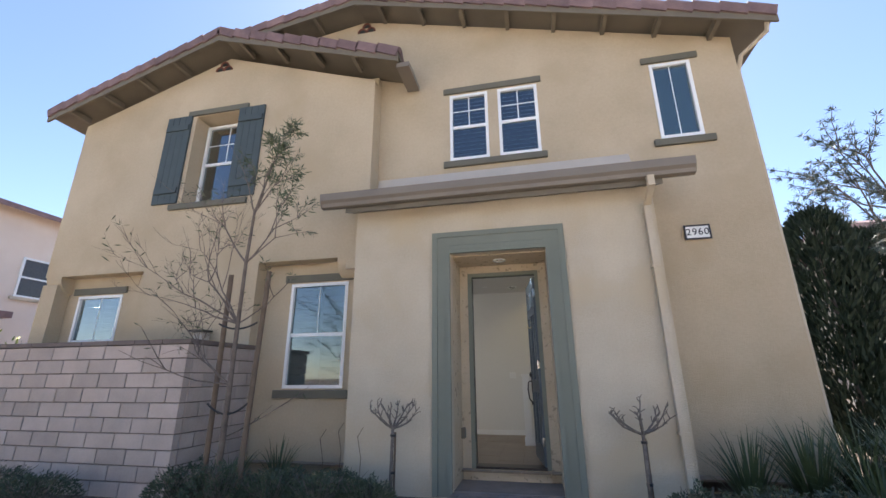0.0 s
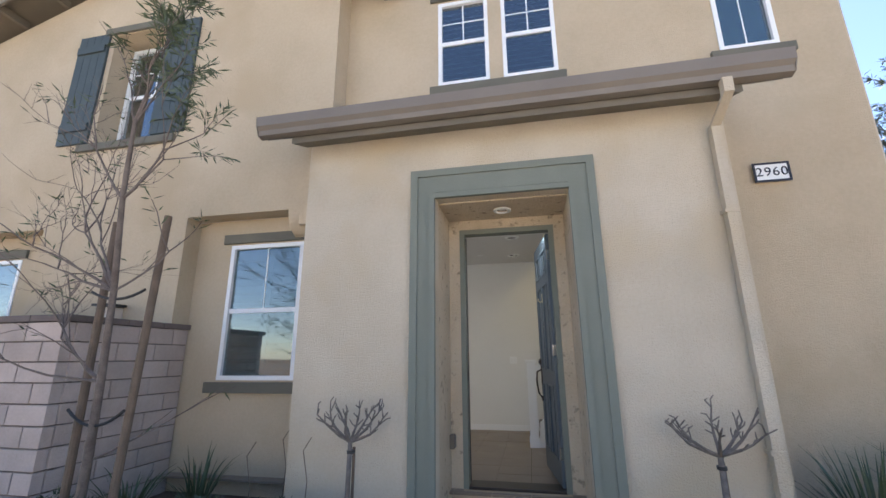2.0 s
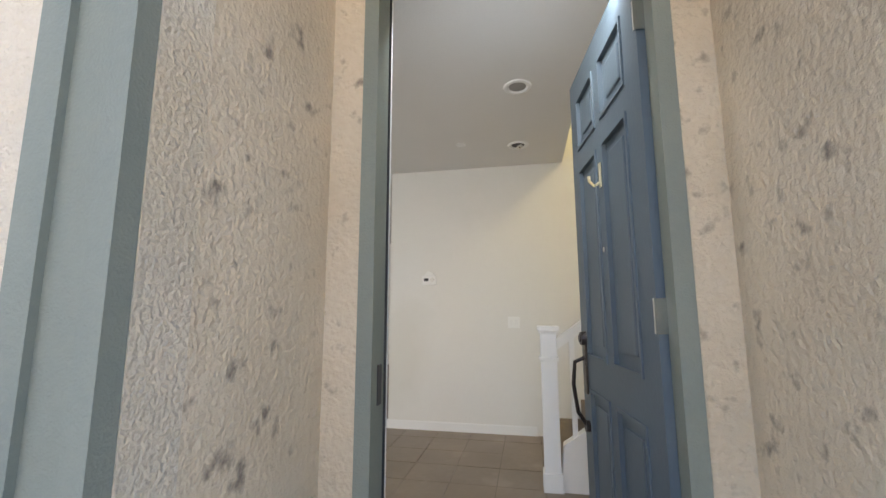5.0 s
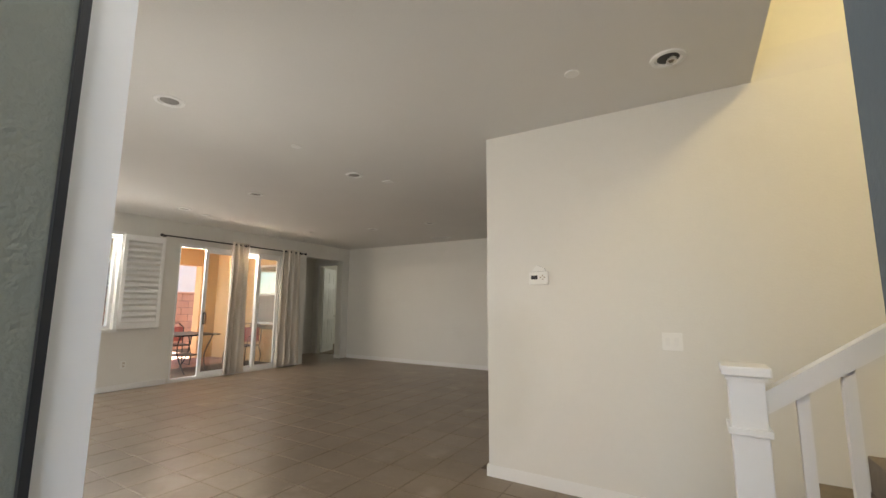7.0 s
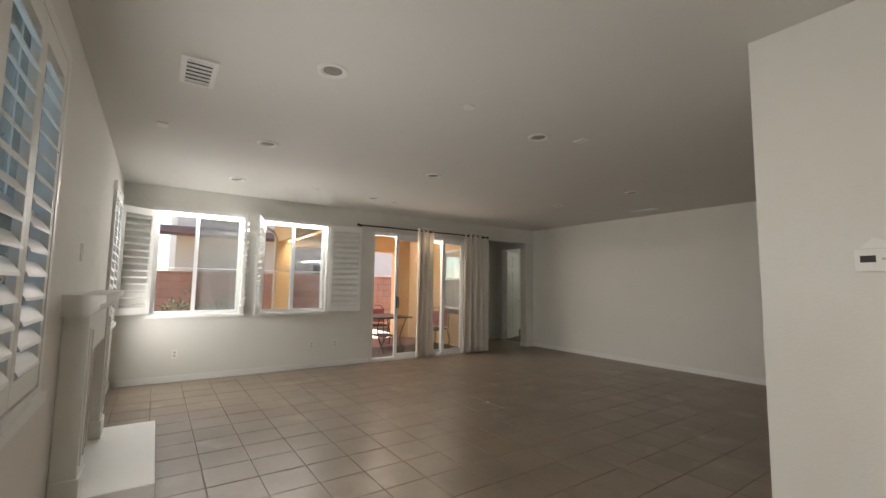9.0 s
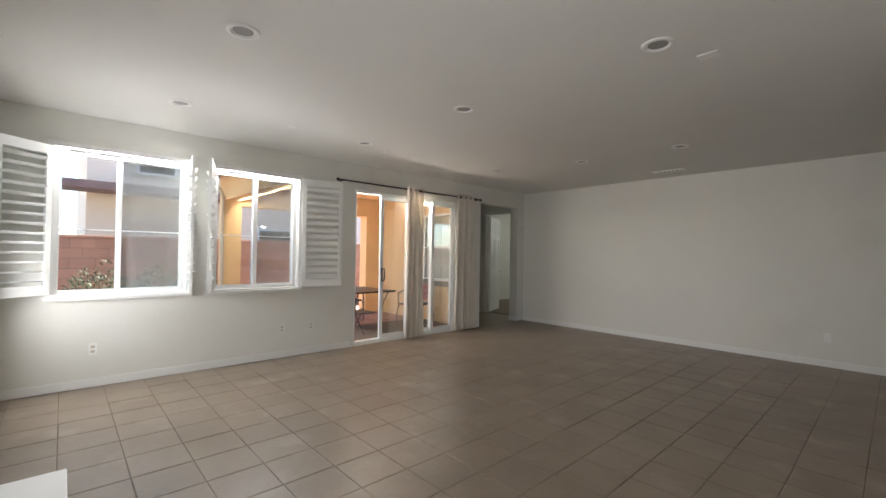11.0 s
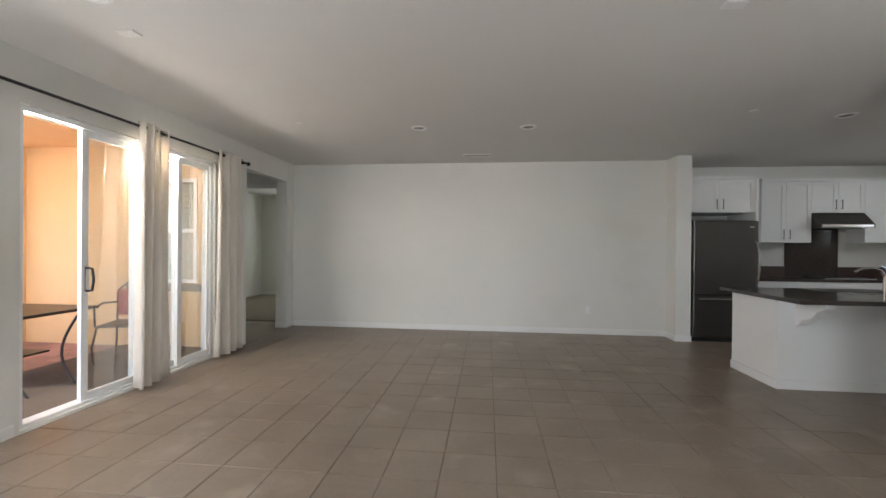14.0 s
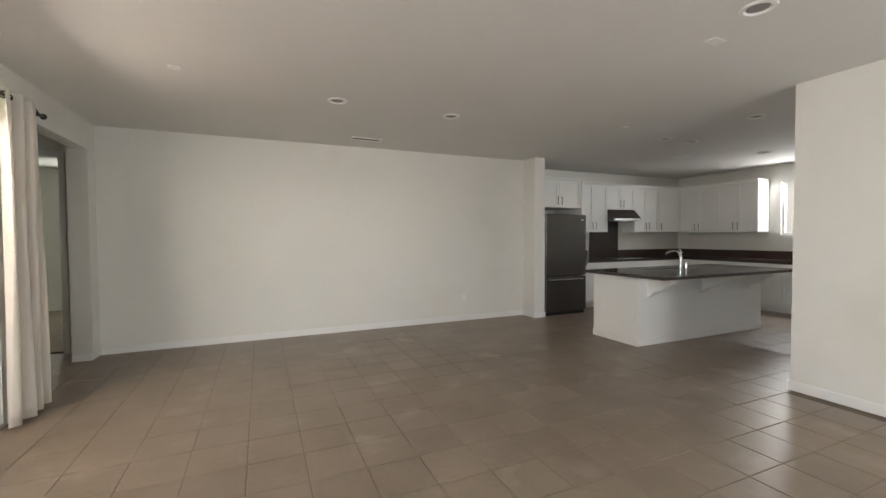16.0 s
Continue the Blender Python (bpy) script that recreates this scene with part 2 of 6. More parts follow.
def solid(name, bm, mat, label, category, kind="", smooth=False, group=""):
    return tagged(new(name, mesh_of(name, bm, mat, smooth)), label, category, group, kind)


def box(bm, x0, x1, y0, y1, z0, z1, bevel=0.0):
    vs = [bm.verts.new((x, y, z)) for x in (x0, x1) for y in (y0, y1) for z in (z0, z1)]
    fs = [bm.faces.new([vs[i] for i in f]) for f in
          ((0, 1, 3, 2), (4, 6, 7, 5), (0, 4, 5, 1), (2, 3, 7, 6), (0, 2, 6, 4), (1, 5, 7, 3))]
    if bevel:
        es = {e for f in fs for e in f.edges}
        bmesh.ops.bevel(bm, geom=list(es), offset=bevel, segments=2, affect="EDGES", profile=0.6)
    return bm


def boxed(*a, bevel=0.0):
    return box(bmesh.new(), *a, bevel=bevel)


def prism(bm, poly, axis, a, b):
    """Extrude a polygon of (u, z) along an axis from a to b: axis 'y' has u = x, axis 'x' has u = y."""
    def P(u, z, w):
        return (u, w, z) if axis == "y" else (w, u, z)
    lo = [bm.verts.new(P(u, z, a)) for u, z in poly]
    hi = [bm.verts.new(P(u, z, b)) for u, z in poly]
    k = len(poly)
    bm.faces.new(lo)
    bm.faces.new(hi[::-1])
    for i in range(k):
        bm.faces.new((lo[i], hi[i], hi[(i + 1) % k], lo[(i + 1) % k]))
    return bm


def rod(bm, p, q, r0, r1=None, n=8, caps=True):
    r1 = r0 if r1 is None else r1
    p, q = Vector(p), Vector(q)
    d = (q - p).normalized()
    a = d.orthogonal().normalized()
    b = d.cross(a)
    ring = [[bm.verts.new(o + (a * math.cos(t) + b * math.sin(t)) * r) for t in (2 * math.pi * i / n for i in range(n))]
            for o, r in ((p, r0), (q, r1))]
    for i in range(n):
        bm.faces.new((ring[0][i], ring[0][(i + 1) % n], ring[1][(i + 1) % n], ring[1][i]))
    if caps:
        bm.faces.new(ring[0][::-1])
        bm.faces.new(ring[1])
    return bm


def bent(bm, pts, r, n=8):
    """A bent tube through the points, in one piece."""
    pts = [Vector(v) for v in pts]
    dirs = [(b - a).normalized() for a, b in zip(pts, pts[1:])]
    side = dirs[0].orthogonal().normalized()
    rings = []
    for i, v in enumerate(pts):
        d = (dirs[max(i - 1, 0)] + dirs[min(i, len(dirs) - 1)]).normalized()
        side = (side - d * side.dot(d)).normalized()
        up = d.cross(side)
        rings.append([bm.verts.new(v + (side * math.cos(t) + up * math.sin(t)) * r) for t in (2 * math.pi * k / n for k in range(n))])
    for a, b in zip(rings, rings[1:]):
        for k in range(n):
            bm.faces.new((a[k], a[(k + 1) % n], b[(k + 1) % n], b[k]))
    bm.faces.new(rings[0][::-1])
    bm.faces.new(rings[-1])
    return bm


def spin(bm, profile, centre, n=24):
    """A turned shape from (radius, z) pairs round a vertical axis."""
    rings = [[bm.verts.new((centre[0] + r * math.cos(2 * math.pi * i / n), centre[1] + r * math.sin(2 * math.pi * i / n), centre[2] + z))
              for i in range(n)] for r, z in profile]
    for a, b in zip(rings, rings[1:]):
        for i in range(n):
            bm.faces.new((a[i], a[(i + 1) % n], b[(i + 1) % n], b[i]))
    for ring in (rings[0], rings[-1]):
        bm.faces.new(ring)
    return bm


def wall(name, axis, w0, w1, u0, u1, z0, z1, holes, mat, label, category="wall"):
    """A wall with thickness and real openings. axis 'y': a wall along x between y = w0 and w1; 'x': along y."""
    us = sorted({u0, u1, *(v for h in holes for v in h[:2] if u0 < v < u1)})
    zs = sorted({z0, z1, *(v for h in holes for v in h[2:] if z0 < v < z1)})
    bm = bmesh.new()
    cache = {}

    def V(u, w, z):
        k = (round(u, 4), round(w, 4), round(z, 4))
        if k not in cache:
            cache[k] = bm.verts.new((u, w, z) if axis == "y" else (w, u, z))
        return cache[k]

    def full(i, j):
        if not (0 <= i < len(us) - 1 and 0 <= j < len(zs) - 1):
            return False
        u, z = (us[i] + us[i + 1]) / 2, (zs[j] + zs[j + 1]) / 2
        return not any(h[0] < u < h[1] and h[2] < z < h[3] for h in holes)

    for i in range(len(us) - 1):
        for j in range(len(zs) - 1):
            if not full(i, j):
                continue
            a, b, c, d = us[i], us[i + 1], zs[j], zs[j + 1]
            for w in (w0, w1):
                bm.faces.new((V(a, w, c), V(b, w, c), V(b, w, d), V(a, w, d)))
            for di, dj, p, q in ((-1, 0, (a, c), (a, d)), (1, 0, (b, c), (b, d)), (0, -1, (a, c), (b, c)), (0, 1, (a, d), (b, d))):
                if not full(i + di, j + dj):
                    bm.faces.new((V(p[0], w0, p[1]), V(q[0], w0, q[1]), V(q[0], w1, q[1]), V(p[0], w1, p[1])))
    return solid(name, bm, mat, label, category, "structure")


def frame_bars(bm, axis, w0, w1, u0, u1, z0, z1, t, bottom=True):
    """Four bars round an opening, butted."""
    def B(a, b, c, d):
        box(bm, *((a, b, w0, w1, c, d) if axis == "y" else (w0, w1, a, b, c, d)))
    B(u0, u0 + t, z0, z1)
    B(u1 - t, u1, z0, z1)
    B(u0 + t, u1 - t, z1 - t, z1)
    if bottom:
        B(u0 + t, u1 - t, z0, z0 + t)
    return bm


def louvre_mesh(axis, length, depth, angle, mat):
    """A thin elliptical blade; its long side runs along the wall."""
    bm = bmesh.new()
    k = [(math.cos(t) * depth / 2, math.sin(t) * 0.006) for t in (2 * math.pi * i / 8 for i in range(8))]
    ca, sa = math.cos(angle), math.sin(angle)
    k = [(a * ca - b * sa, a * sa + b * ca) for a, b in k]
    lo = [bm.verts.new((-length / 2, a, b)) for a, b in k]
    hi = [bm.verts.new((length / 2, a, b)) for a, b in k]
    for i in range(8):
        bm.faces.new((lo[i], hi[i], hi[(i + 1) % 8], lo[(i + 1) % 8]))
    bm.faces.new(lo)
    bm.faces.new(hi[::-1])
    return mesh_of("louvre", bm, mat)


def shutter_panel(name, m, width, z0, z1, angle, label, parent=None, blades=14):
    """A plantation shutter panel hinged at m's origin and running along local +x."""
    ob = new(name)
    ob.matrix_world = m
    WORLD_OF[ob.name] = Matrix.Identity(4)
    tagged(ob, label, "shutter", "plantation shutters")
    bm = bmesh.new()
    box(bm, 0, 0.05, -0.014, 0.014, z0, z1)
    box(bm, width - 0.05, width, -0.014, 0.014, z0, z1)
    box(bm, 0.05, width - 0.05, -0.014, 0.014, z0, z0 + 0.09)
    box(bm, 0.05, width - 0.05, -0.014, 0.014, z1 - 0.09, z1)
    part("frame", bm, M_WHITE, ob)
    me = louvre_mesh("x", width - 0.1, 0.085, angle, M_WHITE)
    h = (z1 - z0 - 0.18) / blades
    for i in range(blades):
        piece("louvre", me, ob, Matrix.Translation((width / 2, 0, z0 + 0.09 + h * (i + 0.5))))
    return ob


def window(name, axis, w, out, u0, u1, z0, z1, label, mid=None, mullion=None, grid=(), depth=0.07, glass=None):
    """A vinyl window in an opening; w: outer face, out: +1 or -1, the way that the outside lies."""
    ob = thing(name, label, "window", ((u0 + u1) / 2, w, z0) if axis == "y" else (w, (u0 + u1) / 2, z0), kind="structure")
    a, b = sorted((w + out * 0.012, w - out * depth))
    bm = frame_bars(bmesh.new(), axis, a, b, u0, u1, z0, z1, 0.045)
    part("window_frame", bm, M_VINYL, ob)
    bars = []
    if mid is not None:
        bars.append((u0 + 0.045, u1 - 0.045, mid - 0.025, mid + 0.025, 0))
    if mullion is not None:
        bars.append((mullion - 0.025, mullion + 0.025, z0 + 0.045, z1 - 0.045, 0))
    for g in grid:
        bars.append((*g, 1))
    for c, d, e, f, thin in bars:
        s, t = (a + 0.02, b - 0.02) if not thin else ((a + b) / 2 - 0.006, (a + b) / 2 + 0.006)
        part("muntin" if thin else "sash_rail", boxed(*((c, d, s, t, e, f) if axis == "y" else (s, t, c, d, e, f))), M_VINYL, ob)
    g = (a + b) / 2
    pane = part("pane", boxed(*((u0 + 0.045, u1 - 0.045, g - 0.002, g + 0.002, z0 + 0.045, z1 - 0.045) if axis == "y"
                                else (g - 0.002, g + 0.002, u0 + 0.045, u1 - 0.045, z0 + 0.045, z1 - 0.045))), glass or M_GLASS_OUT, ob)
    pane.visible_shadow = False
    return ob


# ---- ground, road, sky edge ----
bm = bmesh.new()
box(bm, -400, 400, -400, 400, -0.6, -0.18)
solid("ground", bm, M_SOIL, "brown garden soil reaching to the horizon", "ground", "structure")
# out-of-view pale slab, added as a reflector for the shaded house front
bm = boxed(-60, 60, -14.5, -4.6, -0.5, -0.165)
solid("pavement", bm, M_BOUNCE_CONCRETE, "unseen pale slab before the garden, added to bounce sun onto the house", "pavement", "structure")

# ---- house shell, front ----
LEFT, RIGHT, INNER = -7.59, 3.33, 0.74
DOOR = (-0.465, 0.48, 0.0, 2.42)
WA = (-3.16, -2.24, 0.92, 2.42)
WB = (-7.22, -6.30, 0.92, 2.42)
wall("wall_front_alcove", "y", 0.67, 0.71, -7.75, -1.85, -0.3, 2.73, [WA, WB], M_STUCCO, "tan stucco wall of the recessed window bays")
wall("wall_front_inner", "y", 0.71, INNER, -7.75, -1.73, -0.02, 2.74, [WA, WB], M_WALL, "white painted inside of the front wall")
wall("wall_front_right", "y", 0.75, 0.87, 1.85, 3.45, -0.3, 2.742, [], M_STUCCO, "tan stucco wall beside the porch")
WU1, WU2, WU3 = (-0.70, -0.09, 4.25, 5.43), (0.07, 0.68, 4.25, 5.43), (2.31, 2.86, 4.22, 5.46)
wall("wall_front_upper", "y", 0.75, 0.87, -1.92, 3.45, 2.742, 5.74, [WU1, WU2, WU3], M_STUCCO, "tan stucco upper storey wall with three windows")
bm = prism(bmesh.new(), [(-1.92, 5.74), (3.45, 5.74), (-1.92, 7.22)], "y", 0.75, 0.87)
solid("wall_gable_main", bm, M_STUCCO, "tan stucco gable of the upper storey", "wall", "structure")
bm = prism(bmesh.new(), [(-5.0, 5.74), (-1.92, 5.74), (-1.92, 7.22), (-2.3, 7.30), (-5.0, 6.9)], "y", 0.75, 0.87)
solid("wall_gable_behind", bm, M_STUCCO, "tan stucco gable behind the wing roof", "wall", "structure")
# wing over the bays
WW = (-5.26, -4.33, 3.86, 5.55)
wall("wall_wing", "y", 0.44, 0.60, -7.76, -1.88, 2.73, 5.72, [WW], M_STUCCO, "tan stucco wall of the projecting upper wing")
bm = prism(bmesh.new(), [(-7.76, 5.72), (-1.88, 5.72), (-4.75, 6.72)], "y", 0.44, 0.60)
solid("wall_wing_gable", bm, M_STUCCO, "tan stucco gable of the wing", "wall", "structure")
bm = bmesh.new()
box(bm, -7.76, -7.60, 0.60, 9.3, 2.745, 5.72)
box(bm, -2.04, -1.88, 0.60, 0.75, 2.745, 5.9)
solid("wall_wing_side", bm, M_STUCCO, "tan stucco sides of the wing", "wall", "structure")
bm = boxed(-7.60, -2.04, 0.60, 0.67, 2.735, 2.80)
box(bm, -2.2, -1.85, 0.445, 0.67, 2.55, 2.73)
solid("wing_soffit", bm, M_STUCCO, "tan stucco underside of the overhanging wing", "soffit", "structure")
wall("wall_bay_pier", "y", 0.44, 0.67, -5.72, -3.62, -0.3, 2.73, [], M_STUCCO, "tan stucco pier between the window bays")
wall("wall_left_corner", "y", 0.44, 0.67, -7.76, -7.45, -0.3, 2.60, [], M_STUCCO, "tan stucco house corner")
# quarter-round corbels at the ends of the overhang
for x0, x1, s in ((-2.33, -2.02, 1), (-7.72, -7.40, 1)):
    pts = [(0.44 + 0.0, 2.73)] + [(0.67 - 0.23 * math.cos(t), 2.73 - 0.27 * math.sin(t)) for t in (math.pi / 2 * i / 8 for i in range(1, 9))] + [(0.67, 2.73)]
    solid("corbel", prism(bmesh.new(), pts, "x", x0, x1), M_STUCCO, "rounded tan stucco corbel under the wing", "corbel", group="wing corbels")
# porch
PO = (-0.575, 0.585, -0.3, 2.53)
wall("wall_porch", "y", 0.0, 0.12, -1.85, 1.85, -0.3, 3.30, [PO], M_STUCCO_L, "pale tan stucco porch front round the entry")
bm = bmesh.new()
box(bm, -1.85, -1.73, 0.12, 0.67, -0.3, 3.6)
box(bm, 1.73, 1.85, 0.12, 0.75, -0.3, 3.6)
solid("wall_porch_side", bm, M_STUCCO_L, "pale tan stucco sides of the porch", "wall", "structure")
bm = bmesh.new()
box(bm, -0.70, -0.575, 0.12, 0.65, -0.3, 2.62)
box(bm, 0.585, 0.70, 0.12, 0.65, -0.3, 2.62)
solid("wall_recess", bm, M_STUCCO_DIRTY, "scuffed rough stucco sides of the entry recess", "wall", "structure")
solid("recess_ceiling", boxed(-0.575, 0.585, 0.12, 0.65, 2.52, 2.60), M_STUCCO_DIRTY, "stucco soffit over the entry recess", "ceiling", "structure")
wall("wall_entry", "y", 0.65, 0.79, -1.73, 1.73, -0.3, 2.72, [DOOR], M_STUCCO_DIRTY, "scuffed stucco wall round the front door")
wall("wall_entry_inner", "y", 0.79, 0.86, -1.73, 1.73, -0.3, 2.74, [(-0.62, 0.62, -0.02, 2.5)], M_WALL, "white inside of the entry wall")
# entry surround: stepped grey trim
ob = thing("entry_surround", "stepped grey-green painted stucco surround of the entry", "trim", (0, -0.02, -0.2), kind="structure")
for nm, y, a, b, c in (("outer_band", -0.035, 0.80, 0.735, 2.81), ("flat_band", -0.02, 0.735, 0.625, 2.745), ("inner_band", -0.045, 0.625, 0.577, 2.625)):
    bm = bmesh.new()
    box(bm, -a, -b, y, -0.001, -0.16, c)
    box(bm, b + 0.008, a + 0.008, y, -0.001, -0.16, c)
    box(bm, -b, b + 0.008, y, -0.001, c - (a - b), c)
    part(nm, bm, M_TRIM, ob)
bm = bmesh.new()
box(bm, -0.577, 0.585, -0.04, 0.0, 2.53, 2.577)
part("soffit_band", bm, M_TRIM, ob)

# ---- front roofs ----
def rake_roof(name, label, y0, y1, pts, tile_n):
    """Roof slab along a polyline of (x, z) from eave over ridge to eave; y0: front edge; with fascia, brackets and rake tiles."""
    ob = thing(name, label, "roof", (pts[1][0], y0, pts[1][1]), kind="structure")
    k = len(pts)
    slab = bmesh.new()
    fas = bmesh.new()
    for (xa, za), (xb, zb) in zip(pts, pts[1:]):
        prism(slab, [(xa, za - 0.02), (xb, zb - 0.02), (xb, zb - 0.075), (xa, za - 0.075)], "y", y0 + 0.035, y1)
        prism(fas, [(xa, za - 0.03), (xb, zb - 0.03), (xb, zb - 0.20), (xa, za - 0.20)], "y", y0, y0 + 0.033)
    part("deck", slab, M_FASCIA, ob, "brown painted eave boards")
    part("fascia", fas, M_FASCIA, ob, "brown painted fascia board")
    for (xa, za), (xb, zb), n in zip(pts, pts[1:], tile_n):
        L = math.hypot(xb - xa, zb - za)
        ang = math.atan2(zb - za, xb - xa)
        tl = L / n
        up = 1 if zb > za else -1
        bm = bmesh.new()
        sect = [(-0.02, -0.10), (-0.02, 0.055), (0.03, 0.085), (0.12, 0.09), (0.22, 0.05), (0.30, 0.035), (0.30, 0.01), (0.015, 0.01), (0.01, -0.10)]
        lo = [bm.verts.new((-tl * 0.53, y, z - up * 0.018)) for y, z in sect]
        hi = [bm.verts.new((tl * 0.53, y, z + up * 0.018)) for y, z in sect]
        for i in range(len(sect)):
            j = (i + 1) % len(sect)
            bm.faces.new((lo[i], hi[i], hi[j], lo[j]))
        bm.faces.new(lo)
        bm.faces.new(hi[::-1])
        me = mesh_of("rake_tile", bm, M_ROOFTILE)
        for i in range(n):
            f = (i + 0.5) / n
            piece("rake_tile", me, ob, Matrix.Translation((xa + (xb - xa) * f, y0 - 0.01, za + (zb - za) * f)) @ Matrix.Rotation(-ang, 4, "Y"))
        # courses behind the rake, one joined sheet
        bm = bmesh.new()
        rows = int((y1 - y0 - 0.3) / 0.3)
        for i in range(n):
            f0, f1 = i / n, (i + 1.06) / n
            for r in range(min(rows, 14)):
                y = y0 + 0.30 + r * 0.30
                f1 = min(f1, 1.0)
                za0, zb0 = za + (zb - za) * f0, za + (zb - za) * f1
                xs0, xs1 = xa + (xb - xa) * f0, xa + (xb - xa) * f1
                lift0, lift1 = (0.0, 0.02) if up < 0 else (0.02, 0.0)
                prism(bm, [(xs0, za0 - 0.015), (xs1, zb0 - 0.015), (xs1, zb0 + 0.01 + lift1), (xs0, za0 + 0.01 + lift0)], "y", y, y + 0.285)
        tagged(part("tile_courses", bm, M_ROOFTILE, ob), kind="stuff")
        # outlookers under the rake
        for i in range(int(L / 0.75)):
            f = (i + 0.6) * 0.75 / L
            x, z = xa + (xb - xa) * f, za + (zb - za) * f
            part("outlooker", boxed(x - 0.03, x + 0.03, y0 + 0.035, y0 + 0.42, z - 0.19, z - 0.085), M_FASCIA, ob)
    return ob


rake_roof("roof_wing", "brown clay tile roof on the wing", 0.03, 0.74, [(-8.17, 5.83), (-4.70, 6.96), (-1.36, 5.86)], (11, 10))
rake_roof("roof_main", "brown clay tile roof on the main gable", 0.33, 6.0, [(-5.0, 7.08), (-2.3, 7.50), (3.84, 5.74)], (8, 19))
bm = prism(bmesh.new(), [(-8.1, 5.75), (-4.7, 6.86), (-1.5, 5.8), (-1.5, 5.7), (-8.1, 5.7)], "y", 0.76, 6.0)
solid("roof_core", bm, M_FASCIA, "dark roof space of the wing", "roof", "structure")
bm = boxed(-1.40, -1.20, 0.10, 0.70, 5.60, 5.68)
solid("roof_gutter", bm, M_GUTTER, "brown eave gutter at the wing roof", "gutter", "structure")
# eave at the main roof's right end with a white downpipe bend
ob = thing("downpipe", "pale downpipe from the main eave down the house corner", "downpipe", (3.5, 0.72, -0.18))
bm = bmesh.new()
bent(bm, [(3.74, 0.40, 5.62), (3.72, 0.42, 5.48), (3.50, 0.70, 5.36), (3.483, 0.82, 5.2), (3.483, 0.82, -0.17)], 0.03)
part("pipe", bm, M_STUCCO_L, ob)
# porch shed roof
ob = thing("porch_roof", "low tiled lean-to roof over the entry with a brown gutter", "roof", (0, -0.3, 3.2), kind="structure")
bm = prism(bmesh.new(), [(-0.27, 3.22), (0.74, 3.86), (0.74, 3.78), (-0.27, 3.16)], "x", -2.16, 2.18)
part("deck", bm, M_FASCIA, ob)
bm = prism(bmesh.new(), [(-0.27, 3.17), (0.0, 3.30), (0.0, 3.20), (-0.27, 3.10)], "x", -1.9, 1.9)
part("soffit", bm, M_FASCIA, ob)
bm = prism(bmesh.new(), [(-0.40, 3.34), (-0.39, 3.25), (-0.36, 3.215), (-0.35, 3.17), (-0.28, 3.16), (-0.28, 3.33), (-0.30, 3.33), (-0.30, 3.19), (-0.34, 3.2), (-0.345, 3.23), (-0.375, 3.26), (-0.385, 3.34)], "x", -2.20, 2.22)
part("gutter", bm, M_GUTTER, ob, "brown moulded metal gutter")
for x in (-2.21, 2.22):
    part("gutter_end", prism(bmesh.new(), [(-0.40, 3.34), (-0.39, 3.25), (-0.35, 3.17), (-0.28, 3.16), (-0.28, 3.34)], "x", x, x + 0.008), M_GUTTER, ob)
part("flashing", prism(bmesh.new(), [(0.68, 3.80), (0.747, 3.80), (0.747, 4.04), (0.735, 4.04), (0.68, 3.90)], "x", -1.85, 1.85), M_FLASH, ob, "pale mortar flashing along the wall")
bm = bmesh.new()
sect = []
for i in range(9):
    t = i / 8
    sect.append((t * 0.2, 0.018 + 0.028 * math.sin(math.pi * t)))
lo = [bm.verts.new((x, -0.29, 3.215 + z)) for x, z in sect]
hi = [bm.verts.new((x, 0.72, 3.855 + z)) for x, z in sect]
for i in range(8):
    bm.faces.new((lo[i], lo[i + 1], hi[i + 1], hi[i]))
low = [bm.verts.new((x, -0.29, 3.20)) for x, z in sect]
for i in range(8):
    bm.faces.new((low[i], low[i + 1], lo[i + 1], lo[i]))
me = mesh_of("roof_tile", bm, M_ROOFTILE)
for i in range(21):
    piece("roof_tile", me, ob, Matrix.Translation((-2.14 + i * 0.205, 0, 0)))
# downspout on the porch
ob = thing("downspout", "tan painted square downspout on the porch corner", "downspout", (1.73, -0.05, -0.18))
bm = bmesh.new()
box(bm, 1.72, 1.79, -0.38, -0.31, 3.05, 3.17)
prism(bm, [(-0.38, 3.05), (-0.31, 3.05), (-0.015, 2.93), (-0.085, 2.93)], "x", 1.72, 1.79)
box(bm, 1.72, 1.79, -0.085, -0.015, 0.0, 2.93)
part("pipe", bm, M_STUCCO_L, ob)
for z in (0.5, 2.2):
    part("strap", boxed(1.705, 1.805, -0.092, 0.0, z, z + 0.03), M_STUCCO_L, ob)

# ---- front windows, lintels, sills ----
def lintel(x0, x1, z0, z1, y, proud=0.035, name="lintel"):
    return solid(name, boxed(x0, x1, y - proud, y - 0.001, z0, z1, bevel=0.006), M_SILL,
                 "olive grey stucco band " + ("under" if name == "window_sill" else "over") + " a window", "trim", "structure")


def blind_slats(ob, axis, w, u0, u1, z0, z1, mat, n, angle=1.0):
    me = louvre_mesh("x", u1 - u0, (z1 - z0) / n * 1.25, angle, mat)
    for i in range(n):
        z = z0 + (z1 - z0) * (i + 0.5) / n
        m = Matrix.Translation(((u0 + u1) / 2, w, z)) if axis == "y" else Matrix.Translation((w, (u0 + u1) / 2, z)) @ Matrix.Rotation(math.pi / 2, 4, "Z")
        piece("louvre", me, ob, m)


def grid_upper(x0, x1, mid, z1):
    xm, zm = (x0 + x1) / 2, (mid + z1) / 2
    return [(xm - 0.008, xm + 0.008, mid + 0.025, z1 - 0.045)]


